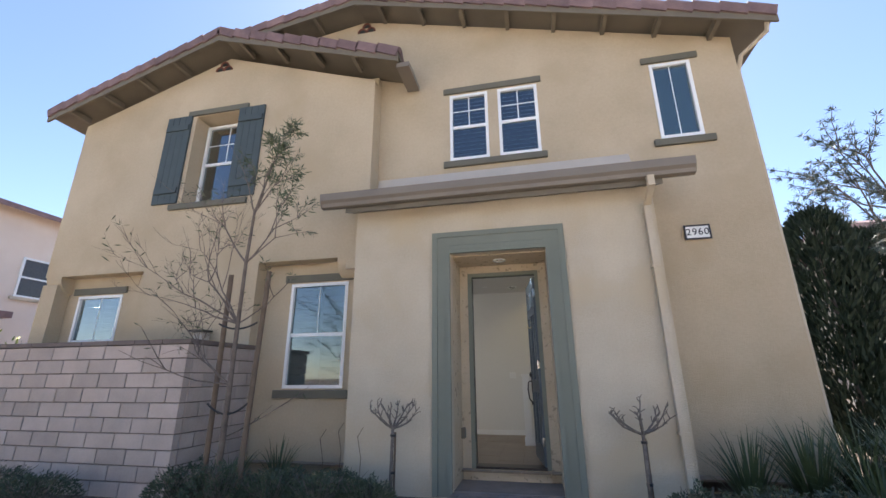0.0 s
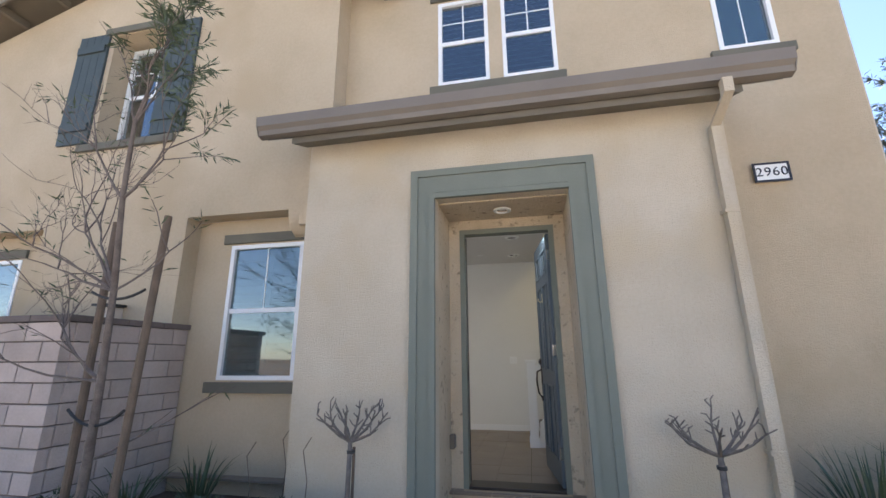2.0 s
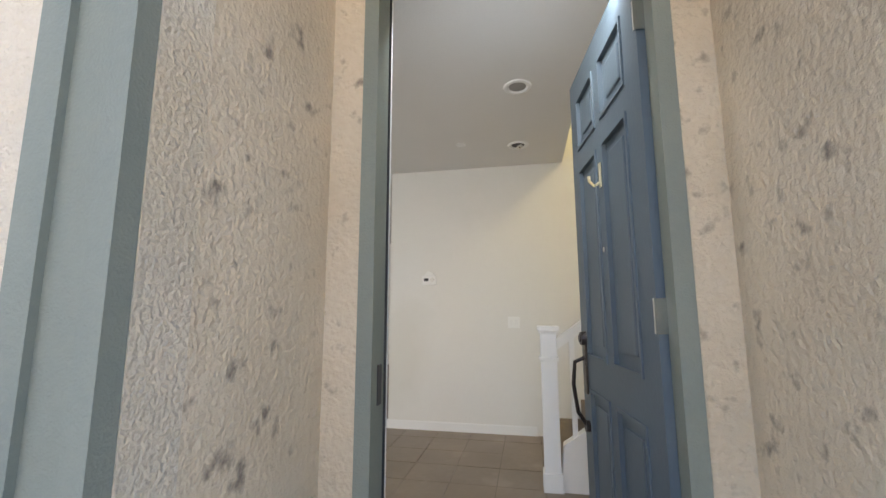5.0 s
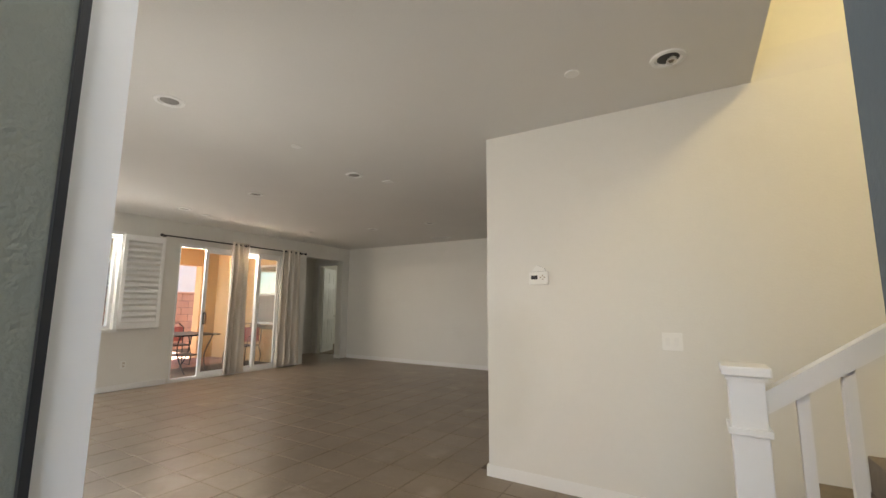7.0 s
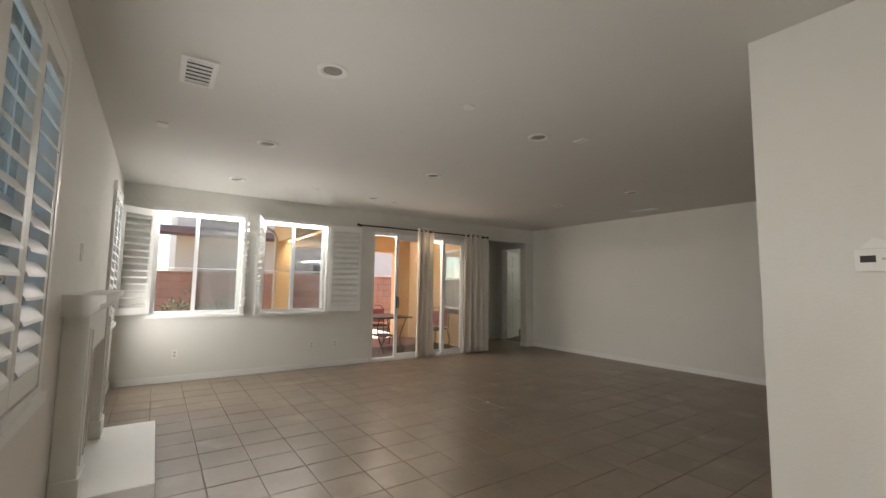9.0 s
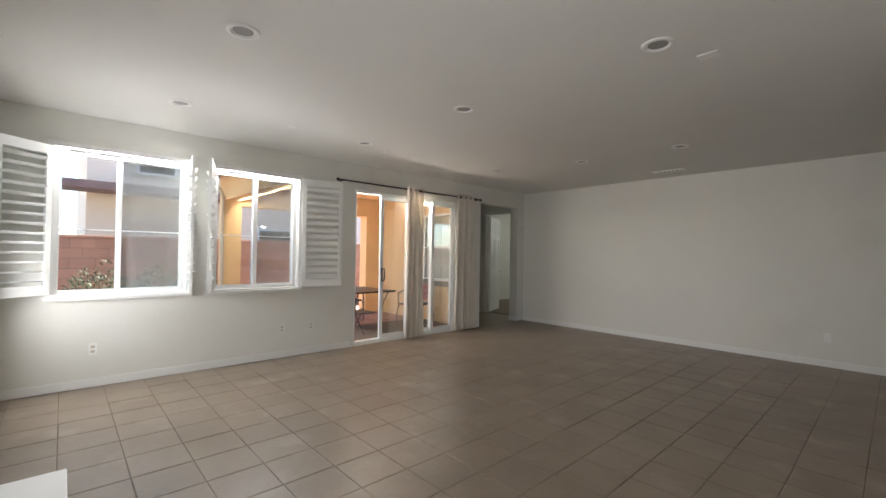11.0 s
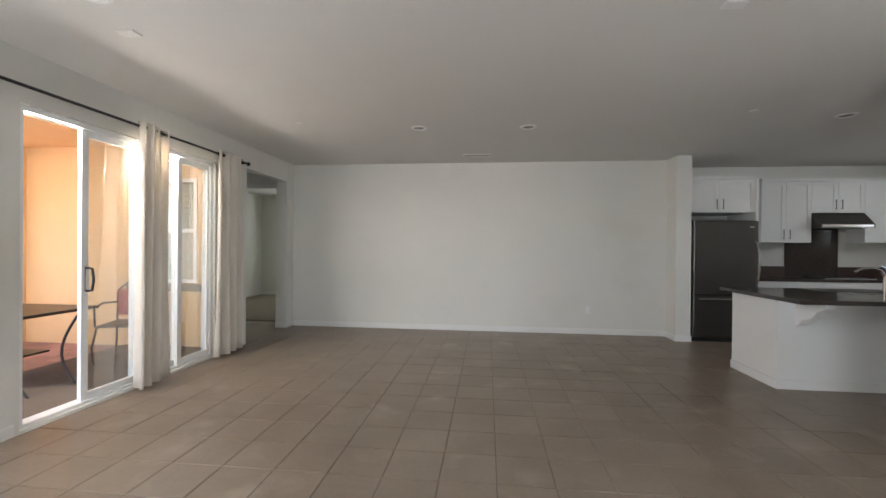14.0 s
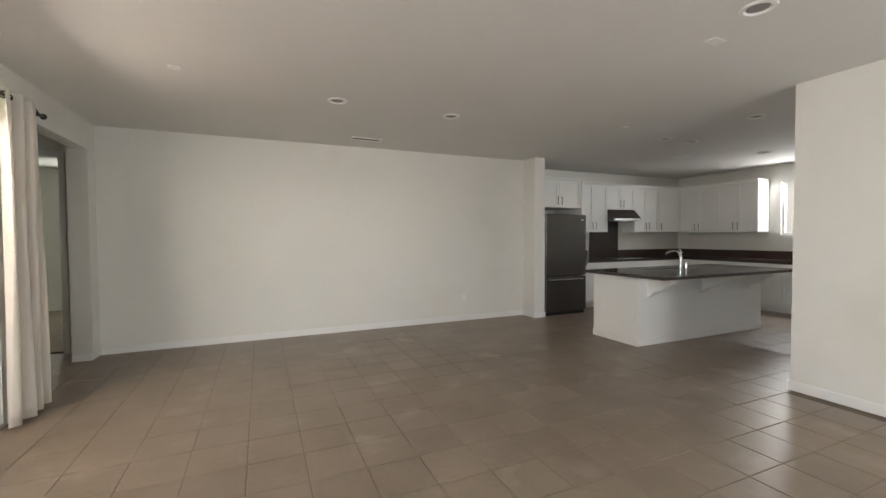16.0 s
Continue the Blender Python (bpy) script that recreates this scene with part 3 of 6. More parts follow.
for i, (x0, x1, z0, z1) in enumerate((WU1, WU2)):
    mid = (z0 + z1) / 2
    zm = (mid + z1) / 2
    xm = (x0 + x1) / 2
    window(f"window_{i + 1}", "y", 0.75, -1, x0, x1, z0, z1, "white vinyl sash window with dark shutters behind", mid,
           grid=[(xm - 0.008, xm + 0.008, mid + 0.025, z1 - 0.045), (x0 + 0.045, x1 - 0.045, zm - 0.008, zm + 0.008)])
    sh = thing("window_shutter", "dark louvred shutter closed behind an upper window", "shutter", (xm, 0.86, z0))
    blind_slats(sh, "y", 0.855, x0 + 0.05, x1 - 0.05, z0 + 0.05, z1 - 0.05, M_WHITE, 15, 0.6)
    # dark sheet stands in for the unlit room behind the slats
    part("shade_sheet", boxed(x0 - 0.1, x1 + 0.1, 0.92, 0.94, z0 - 0.1, z1 + 0.1), M_DARK, sh)
lintel(-0.80, 0.75, 5.46, 5.56, 0.75)
lintel(-0.80, 0.76, 4.13, 4.23, 0.75, 0.05, "window_sill")
x0, x1, z0, z1 = WU3
window("window_3", "y", 0.75, -1, x0, x1, z0, z1, "tall white vinyl window with a pale green blind", None, grid=[((x0 + x1) / 2 - 0.006, (x0 + x1) / 2 + 0.006, z0 + 0.05, z1 - 0.05)])
solid("roller_blind", boxed(x0 + 0.05, x1 - 0.05, 0.835, 0.84, z0 + 0.05, z1 - 0.05), M_BLIND, "pale green translucent blind in the stair window", "blind")
lintel(2.21, 2.97, 5.48, 5.58, 0.75)
lintel(2.21, 2.98, 4.10, 4.20, 0.75, 0.05, "window_sill")
for i, (x0, x1, z0, z1) in enumerate((WA, WB)):
    mid = 1.66
    xm = (x0 + x1) / 2
    window(f"window_{i + 4}", "y", 0.67, -1, x0, x1, z0, z1, "white vinyl sash window of the ground floor bay", mid,
           grid=[(xm - 0.006, xm + 0.006, mid + 0.025, z1 - 0.045)])
    lintel(x0 - 0.10, x1 + 0.08, 2.44, 2.55, 0.67)
    lintel(x0 - 0.12, x1 + 0.10, 0.79, 0.90, 0.67, 0.05, "window_sill")
# wing window deep in its reveal, with slate board shutters
x0, x1, z0, z1 = WW
window("window_6", "y", 0.72, -1, x0 + 0.02, x1 + 0.02, z0 + 0.02, z1 - 0.05, "white vinyl sash window set deep in the wing", 4.72,
       grid=[((x0 + x1) / 2, (x0 + x1) / 2 + 0.016, 4.75, z1 - 0.1), (x0 + 0.07, x1 - 0.04, 5.10, 5.116)])
bm = bmesh.new()
box(bm, x0 - 0.1, x0, 0.60, 0.8, z0 - 0.1, z1 + 0.1)
box(bm, x1, x1 + 0.1, 0.60, 0.8, z0 - 0.1, z1 + 0.1)
box(bm, x0, x1, 0.60, 0.8, z1, z1 + 0.1)
box(bm, x0, x1, 0.60, 0.8, z0 - 0.1, z0)
solid("window_reveal", bm, M_STUCCO, "tan stucco reveal round the deep wing window", "wall", "structure")
# near-black sheet gives the shade of the unlit room
solid("wing_shade_sheet", boxed(x0 - 0.1, x1 + 0.1, 1.2, 1.25, z0 - 0.1, z1 + 0.1), M_DARK, "dark sheet in place of the unlit room behind the wing window", "wall", "structure")
lintel(-5.42, -4.20, 5.56, 5.66, 0.44)
lintel(-5.46, -3.98, 3.75, 3.85, 0.44, 0.05, "window_sill")
for xa, tilt in ((-5.83, 0), (-4.36, 0)):
    ob = thing("board_shutter", "slate grey board and batten shutter beside the wing window", "shutter", (xa, 0.42, 3.86), group="board shutters")
    for k in range(4):
        part("board", boxed(xa + k * 0.125, xa + k * 0.125 + 0.119, 0.405, 0.437, 3.88, 5.57), M_SHUTTER, ob)
    for z in (4.06, 5.28):
        part("batten", boxed(xa + 0.02, xa + 0.475, 0.38, 0.405, z, z + 0.11), M_SHUTTER, ob)
# gable vents: three clay tiles
for cx, cz, y in ((-4.85, 6.50, 0.44), (-2.22, 7.10, 0.75)):
    ob = thing("gable_vent", "small red clay tile vent high in the gable", "vent", (cx, y, cz), group="gable vents")
    for dx, dz in ((-0.085, 0), (0.085, 0), (0, 0.10)):
        bm = bmesh.new()
        arc = [(cx + dx + 0.085 * math.cos(t), cz + dz - 0.03 + 0.085 * math.sin(t)) for t in (math.pi * i / 8 for i in range(9))]
        inn = [(cx + dx + 0.062 * math.cos(t), cz + dz - 0.03 + 0.062 * math.sin(t)) for t in (math.pi * i / 8 for i in range(8, -1, -1))]
        prism(bm, arc + inn, "y", y - 0.03, y - 0.001)
        part("clay_tile", bm, M_TERRA, ob)
        # solid dark plug imitates the shade inside the clay tile
        part("hole_shade", prism(bmesh.new(), inn, "y", y - 0.012, y - 0.002), M_DARK, ob)

# house number
ob = thing("house_number", "white enamel plaque with the black number 2960", "sign", (2.52, 0.74, 2.74))
part("plate", boxed(2.38, 2.655, 0.715, 0.749, 2.735, 2.895, bevel=0.004), M_ENAMEL, ob)
part("rim", frame_bars(bmesh.new(), "y", 0.708, 0.72, 2.364, 2.671, 2.719, 2.911, 0.018), M_INK, ob)
cu = bpy.data.curves.new("digits", "FONT")
cu.body, cu.size, cu.extrude, cu.align_x, cu.align_y = "2960", 0.125, 0.002, "CENTER", "CENTER"
cu.space_character = 1.12
cu.materials.append(M_INK)
tx = new("digits", cu)
tx.parent = ob
tx.matrix_parent_inverse = WORLD_OF[ob.name].inverted()
tx.matrix_basis = pose(2.517, 0.712, 2.815, 90, 0, 0)

# ---- front door and all that lies behind it: set back by DEPTH once it is built ----
OUTSIDE = set(scene.objects)
INNER = 0.74 - DEPTH
ob = thing("door_frame", "grey painted door frame with dark bronze threshold", "door frame", (0, 0.55, 0), kind="structure")
bm = bmesh.new()
box(bm, -0.465, -0.415, 0.495, 0.61, 0, 2.37)
box(bm, 0.43, 0.48, 0.495, 0.61, 0, 2.37)
box(bm, -0.465, 0.48, 0.495, 0.61, 2.37, 2.42)
part("jamb", bm, M_TRIM, ob)
bm = bmesh.new()
box(bm, -0.464, -0.417, 0.611, 0.648, 0, 2.372)
box(bm, 0.432, 0.479, 0.611, 0.648, 0, 2.372)
box(bm, -0.464, 0.479, 0.611, 0.648, 2.372, 2.419)
part("inner_jamb", bm, M_WHITE, ob, "white inner jamb")
part("weatherstrip", boxed(-0.4165, -0.408, 0.604, 0.6105, 0.03, 2.36), M_DARK, ob, "black rubber weatherstrip")
part("threshold", boxed(-0.415, 0.43, 0.48, 0.70, 0.0, 0.025, bevel=0.006), M_BRONZE, ob)
part("sill", boxed(-0.46, 0.475, 0.44, 0.50, -0.12, 0.0), M_STUCCO_DIRTY, ob)
part("strike_plate", boxed(-0.4155, -0.411, 0.545, 0.575, 0.93, 1.05), M_DARK, ob)
# leaf in local space: hinge at the origin, running along +x, outer face at -y
leaf = new("front_door")
leaf.matrix_world = pose(0.425, 0.575, 0.0, 0, 0, 97.5)
WORLD_OF[leaf.name] = Matrix.Identity(4)
tagged(leaf, "slate blue panelled front door standing wide open inwards", "door")
W, HH = 0.84, 2.35
bm = bmesh.new()
stiles = [(0.0, 0.13), (W / 2 - 0.05, W / 2 + 0.05), (W - 0.13, W)]
for a, b in stiles:
    box(bm, a, b, -0.022, 0.022, 0.02, HH)
for z0, z1 in ((0.02, 0.24), (0.86, 1.02), (1.86, 1.98), (HH - 0.14, HH)):
    for a, b in ((0.13, W / 2 - 0.05), (W / 2 + 0.05, W - 0.13)):
        box(bm, a, b, -0.022, 0.022, z0, z1)
part("door_frame_rails", bm, M_DOOR, leaf)
for a, b in ((0.13, W / 2 - 0.05), (W / 2 + 0.05, W - 0.13)):
    for z0, z1 in ((0.24, 0.86), (1.02, 1.86), (1.98, HH - 0.14)):
        bm = boxed(a, b, -0.010, 0.010, z0, z1)
        box(bm, a + 0.045, b - 0.045, -0.019, 0.019, z0 + 0.045, z1 - 0.045, bevel=0.008)
        part("panel", bm, M_DOOR, leaf)
        bm = frame_bars(bmesh.new(), "y", 0.022, 0.029, a - 0.012, b + 0.012, z0 - 0.012, z1 + 0.012, 0.014)
        frame_bars(bm, "y", -0.029, -0.022, a - 0.012, b + 0.012, z0 - 0.012, z1 + 0.012, 0.014)
        part("moulding", bm, M_DOOR, leaf)
hd = part("handle_set", boxed(W - 0.09, W - 0.045, 0.022, 0.032, 0.84, 1.06, bevel=0.004), M_BRONZE, leaf, "dark bronze grip handle")
bm = bent(bmesh.new(), [(W - 0.067, 0.03, 1.0), (W - 0.067, 0.075, 0.98), (W - 0.067, 0.085, 0.88), (W - 0.067, 0.07, 0.76), (W - 0.067, 0.03, 0.70)], 0.009)
rod(bm, (W - 0.067, 0.02, 0.70), (W - 0.067, 0.04, 0.70), 0.025, 0.025, 14)
part("grip", bm, M_BRONZE, hd)
bm = rod(bmesh.new(), (W - 0.067, 0.02, 1.085), (W - 0.067, 0.045, 1.085), 0.034, 0.03, 16)
rod(bm, (W - 0.067, 0.045, 1.085), (W - 0.067, 0.052, 1.085), 0.018, 0.016, 14)
part("deadbolt", bm, M_BRONZE, leaf)
part("peephole", rod(bmesh.new(), (W / 2, 0.021, 1.45), (W / 2, 0.027, 1.45), 0.011, 0.011, 12), M_CHROME, leaf)
bm = boxed(W / 2 - 0.011, W / 2 + 0.011, 0.022, 0.028, 1.70, 1.80, bevel=0.002)
bent(bm, [(W / 2, 0.027, 1.72), (W / 2, 0.05, 1.705), (W / 2, 0.068, 1.725), (W / 2, 0.07, 1.745)], 0.006)
part("wreath_hook", bm, M_BRASS, leaf, "brass coat hook")
for z in (0.25, 1.15, 2.08):
    part("hinge", boxed(-0.006, 0.004, -0.03, 0.03, z, z + 0.1), M_CHROME, leaf)
# recess lamp and doorbell box
ob = thing("entry_downlight", "round white recessed lamp in the entry soffit", "light", (0.02, 0.30, 2.5))
part("trim_ring", spin(bmesh.new(), [(0.085, 2.519), (0.085, 2.508), (0.06, 2.506), (0.055, 2.519)], (0.0, 0.24, 0), 28), M_ENAMEL, ob)
part("lens", spin(bmesh.new(), [(0.054, 2.518), (0.05, 2.512), (0.02, 2.509)], (0.0, 0.24, 0), 24), M_CHROME, ob)
ob = thing("wall_box", "small metal outlet box on the recess side", "outlet", (-0.56, 0.45, 0.37))
part("cover", boxed(-0.573, -0.53, 0.40, 0.48, 0.34, 0.46, bevel=0.004), M_FASCIA, ob)
part("lid", boxed(-0.53, -0.523, 0.41, 0.47, 0.35, 0.45), M_STEEL, ob)

# ---- interior shell ----
BACK, KBACK, CEIL = 8.48, 9.12, 2.74
W1, W2 = (0.98, 2.10, 0.93, 2.39), (2.39, 3.42, 0.93, 2.38)
SL = (4.29, 6.42, 0.02, 2.36)
wall("wall_left", "x", -7.74, LEFT, INNER, 8.25, -0.02, CEIL, [W1, W2, SL, (7.08, 8.25, -0.02, 2.42)], M_WALL, "white painted wall with two windows and a sliding door")
wall("wall_back", "y", BACK, BACK + 0.12, LEFT, -1.52, -0.02, CEIL, [], M_WALL, "long white painted back wall")
bm = boxed(-7.78, LEFT + 0.002, 8.25, 8.70, 0.0, 2.738)
solid("wall_hall_stub", bm, M_WALL, "white wall end beside the hall opening", "wall", "structure")
wall("wall_fridge_stub", "x", -1.52, -1.31, 8.14, 9.24, -0.02, CEIL, [], M_WALL, "white stub wall beside the fridge")
wall("wall_kitchen_back", "y", KBACK, KBACK + 0.12, -1.31, 3.45, -0.02, CEIL, [], M_WALL, "off-white kitchen wall")
KW = (6.20, 6.98, 1.40, 2.40)
wall("wall_right", "x", RIGHT, 3.45, 0.722, KBACK, -0.02, 5.7, [KW], M_WALL, "off-white side wall with a kitchen window")
bm = boxed(-1.42, RIGHT, 3.635, 4.43, -0.02, CEIL - 0.001)
solid("wall_block", bm, M_WALL, "white wall block between the foyer and the kitchen", "wall", "structure")
# hall behind the opening and the bedroom past it
wall("wall_hall_near", "y", 7.0, 7.08, -9.10, -7.74, -0.02, CEIL, [], M_WALL, "white hall wall")
wall("wall_hall_left", "x", -9.20, -9.10, 6.95, 8.70, -0.02, CEIL, [], M_WALL, "white hall end wall")
wall("wall_hall_back", "y", 8.70, 8.80, -9.20, -7.70, -0.02, CEIL, [(-8.88, -8.0, -0.02, 2.38)], M_WALL, "white hall wall with a bedroom doorway")
bm = bmesh.new()
box(bm, -10.6, -10.5, 8.8, 12.7, -0.02, CEIL)
box(bm, -10.5, -7.0, 12.6, 12.7, -0.02, CEIL)
box(bm, -7.1, -7.0, 8.8, 12.6, -0.02, CEIL)
box(bm, -10.5, -9.2, 8.7, 8.8, -0.02, CEIL)
box(bm, -7.7, -7.0, 8.7, 8.8, -0.02, CEIL)
solid("wall_bedroom", bm, M_WALL, "pale bedroom walls past the hall", "wall", "structure")
bm = boxed(-10.5, -7.1, 12.585, 12.599, 0.0, 0.1)
solid("baseboard_bedroom", bm, M_WHITE, "white bedroom baseboard", "baseboard", "structure")
solid("carpet_bedroom", boxed(-10.5, -7.1, 8.81, 12.6, -0.02, 0.012), M_CARPET, "beige bedroom carpet", "carpet", "structure")
bm = bmesh.new()
for a, b in ((-8.94, -8.88), (-8.0, -7.94)):
    box(bm, a, b, 8.68, 8.699, 0, 2.44)
box(bm, -8.88, -8.0, 8.68, 8.699, 2.38, 2.44)
solid("trim_bedroom_door", bm, M_WHITE, "white casing of the bedroom doorway", "trim", "structure")
leaf2 = new("bedroom_door")
leaf2.matrix_world = pose(-8.86, 8.82, 0.01, 0, 0, 114)
WORLD_OF[leaf2.name] = Matrix.Identity(4)
tagged(leaf2, "white six-panel bedroom door standing open", "door")
W, HH = 0.82, 2.33
bm = bmesh.new()
for a, b in ((0, 0.11), (W / 2 - 0.05, W / 2 + 0.05), (W - 0.11, W)):
    box(bm, a, b, -0.018, 0.018, 0, HH)
for z0, z1 in ((0, 0.22), (0.88, 1.04), (1.78, 1.90), (HH - 0.12, HH)):
    for a, b in ((0.11, W / 2 - 0.05), (W / 2 + 0.05, W - 0.11)):
        box(bm, a, b, -0.018, 0.018, z0, z1)
part("rails", bm, M_WHITE, leaf2)
for a, b in ((0.11, W / 2 - 0.05), (W / 2 + 0.05, W - 0.11)):
    for z0, z1 in ((0.22, 0.88), (1.04, 1.78), (1.90, HH - 0.12)):
        bm = boxed(a, b, -0.008, 0.008, z0, z1)
        box(bm, a + 0.035, b - 0.035, -0.015, 0.015, z0 + 0.035, z1 - 0.035, bevel=0.006)
        part("panel", bm, M_WHITE, leaf2)
part("knob", rod(bmesh.new(), (W - 0.06, -0.07, 0.98), (W - 0.06, 0.07, 0.98), 0.022, 0.022, 12), M_CHROME, leaf2)

# ceiling with the stair void
bm = bmesh.new()
box(bm, -7.59, 0.44, INNER, 3.635, CEIL, CEIL + 0.2)
box(bm, 0.44, RIGHT, 0.722, 1.75, CEIL, CEIL + 0.2)
box(bm, -7.74, RIGHT, 3.635, KBACK, CEIL, CEIL + 0.2)
box(bm, -10.6, -7.74, 6.95, 12.7, CEIL, CEIL + 0.2)
box(bm, -7.74, -7.0, KBACK, 12.7, CEIL, CEIL + 0.2)
solid("ceiling", bm, M_CEIL, "smooth off-white ceiling", "ceiling", "structure")
bm = bmesh.new()
box(bm, 0.32, 0.44, 1.75, 3.635, CEIL + 0.2, 5.6)
box(bm, 0.32, RIGHT, 3.70, 3.82, CEIL + 0.2, 5.6)
box(bm, 0.32, 2.2, 1.63, 1.75, CEIL + 0.2, 5.6)
solid("wall_stairwell", bm, M_WALL, "white walls of the upper stairwell", "wall", "structure")
solid("ceiling_stairwell", boxed(0.32, RIGHT, 0.73, 3.82, 5.6, 5.72), M_CEIL, "white ceiling over the stairwell", "ceiling", "structure")
solid("roof_slab", boxed(-7.59, 3.33, 3.9, KBACK, 5.5, 5.7), M_FASCIA, "plain closing slab over the upper storey", "roof", "structure")

# baseboards
def baseboard(x0, x1, y0, y1):
    bm = boxed(x0, x1, y0, y1, 0.0, 0.078)
    box(bm, x0 + (0.004 if x1 - x0 < 0.05 else 0), x1 - (0.004 if x1 - x0 < 0.05 else 0), y0 + (0.004 if y1 - y0 < 0.05 else 0), y1 - (0.004 if y1 - y0 < 0.05 else 0), 0.078, 0.087)
    return solid("baseboard", bm, M_WHITE, "white painted baseboard along the wall", "baseboard", "structure")


for a in ((LEFT, LEFT + 0.014, INNER + 0.014, 4.25), (LEFT, LEFT + 0.014, 6.47, 7.0), (-7.57, -1.535, BACK - 0.014, BACK), (-1.535, -1.521, 8.126, BACK - 0.014),
          (-1.521, -1.30, 8.126, 8.14), (-1.42, 0.10, 3.621, 3.635), (-1.434, -1.42, 3.621, 4.444), (-7.57, -6.0, INNER, INNER + 0.014), (-3.8, -1.73, INNER, INNER + 0.014), (-1.73, -0.55, 0.711, 0.725),
          (-1.42, RIGHT, 4.43, 4.444), (-7.78, -7.59, 8.236, 8.25)):
    baseboard(*a)

# left windows with their inner casing
for i, (y0, y1, z0, z1) in enumerate((W1, W2)):
    ym = (y0 + y1) / 2
    window(f"window_{i + 7}", "x", -7.73, -1, y0, y1, z0, z1, "white vinyl sliding window onto the back yard", None, ym - 0.05 + 0.03 * i, glass=M_GLASS,
           grid=[(y0 + 0.045, y1 - 0.045, 1.588, 1.598)])
    scr = thing("insect_screen", "grey insect screen over half of a sliding window", "screen", (-7.745, y1 - 0.3, z0), group="insect screens")
    part("frame", frame_bars(bmesh.new(), "x", -7.752, -7.743, ym - 0.05, y1 - 0.03, z0 + 0.03, z1 - 0.03, 0.02), M_VINYL, scr)
    part("mesh", boxed(-7.749, -7.747, ym - 0.03, y1 - 0.05, z0 + 0.05, z1 - 0.05), M_SCREEN, scr).visible_shadow = False
    bm = frame_bars(bmesh.new(), "x", LEFT, LEFT + 0.02, y0 - 0.05, y1 + 0.05, z0 - 0.05, z1 + 0.05, 0.05)
    box(bm, LEFT + 0.02, LEFT + 0.05, y0 - 0.06, y1 + 0.06, z0 - 0.05, z0 - 0.02)
    solid("trim_window", bm, M_WHITE, "white shutter frame round a window", "trim", "structure")
SHL = "white wooden plantation shutter panel swung open beside the window"
shutter_panel("shutter", pose(LEFT + 0.03, 0.96, 0, 0, 0, -52), 0.45, 0.95, 2.38, 0.25, SHL)
shutter_panel("shutter", pose(LEFT + 0.03, 2.13, 0, 0, 0, -9), 0.50, 0.93, 2.40, 0.25, SHL)
shutter_panel("shutter", pose(LEFT + 0.03, 2.36, 0, 0, 0, -17), 0.50, 0.93, 2.40, 0.25, SHL)
shutter_panel("shutter", pose(LEFT + 0.03, 3.46, 0, 0, 0, 78), 0.55, 0.93, 2.40, 0.75, "white wooden plantation shutter panel folded back against the wall")
# shutters at the front bay windows
for x0, x1 in ((WA[0], WA[1]), (WB[0], WB[1])):
    bm = frame_bars(bmesh.new(), "y", INNER, INNER + 0.03, x0 - 0.06, x1 + 0.06, WA[2] - 0.07, WA[3] + 0.06, 0.06)
    box(bm, x0 - 0.08, x1 + 0.08, INNER + 0.03, INNER + 0.05, WA[2] - 0.09, WA[2] - 0.04)
    solid("trim_window", bm, M_WHITE, "white shutter frame round a front window", "trim", "structure")
    hw = (x1 - x0) / 2
    for k in range(2):
        shutter_panel("shutter", pose(x0 + k * hw, INNER + 0.012, 0), hw - 0.003, WA[2], WA[3], -0.95, "white plantation shutter closed over a front window with tilted blades")

# sliding door
ob = thing("sliding_door", "white vinyl four-panel sliding glass door with one panel open", "door", (-7.7, 5.35, 0.0), kind="structure")
bm = frame_bars(bmesh.new(), "x", -7.73, -7.62, SL[0], SL[1], 0.0, SL[3], 0.045)
part("frame", bm, M_VINYL, ob)
edges = [4.82, 5.36, 5.90, 6.375]
for i, (a, b) in enumerate(zip(edges, edges[1:])):
    x = -7.70 if i % 2 else -7.66
    pn = part("door_panel", frame_bars(bmesh.new(), "x", x - 0.018, x + 0.018, a - 0.03, b + 0.03, 0.045, SL[3] - 0.045, 0.06), M_VINYL, ob)
    gp = part("pane", boxed(x - 0.003, x + 0.003, a + 0.03, b - 0.03, 0.105, SL[3] - 0.105), M_GLASS, pn)
    gp.visible_shadow = False
hp = part("handle", bent(bmesh.new(), [(-7.64, 4.83, 0.96), (-7.595, 4.84, 0.97), (-7.585, 4.845, 1.06), (-7.595, 4.84, 1.15), (-7.64, 4.83, 1.16)], 0.011), M_BLACK, ob, "dark pull handle")
part("handle_plate", boxed(-7.642, -7.632, 4.81, 4.85, 0.94, 1.18), M_CHROME, ob)

# curtain rod and curtains
ob = thing("curtain_rod", "thin black curtain rod over the sliding door", "curtain rod", (-7.5, 5.4, 2.44))
part("pole", rod(bmesh.new(), (-7.50, 3.97, 2.455), (-7.50, 6.95, 2.455), 0.012, 0.012, 12), M_BLACK, ob)
for y in (3.95, 6.97):
    part("finial", spin(bmesh.new(), [(0.004, -0.026), (0.02, -0.018), (0.027, 0), (0.02, 0.018), (0.004, 0.026)], (-7.50, y, 2.455), 14), M_BLACK, ob)
for y in (4.02, 5.42, 6.88):
    part("bracket", boxed(-7.59, -7.49, y - 0.008, y + 0.008, 2.435, 2.452), M_BLACK, ob)


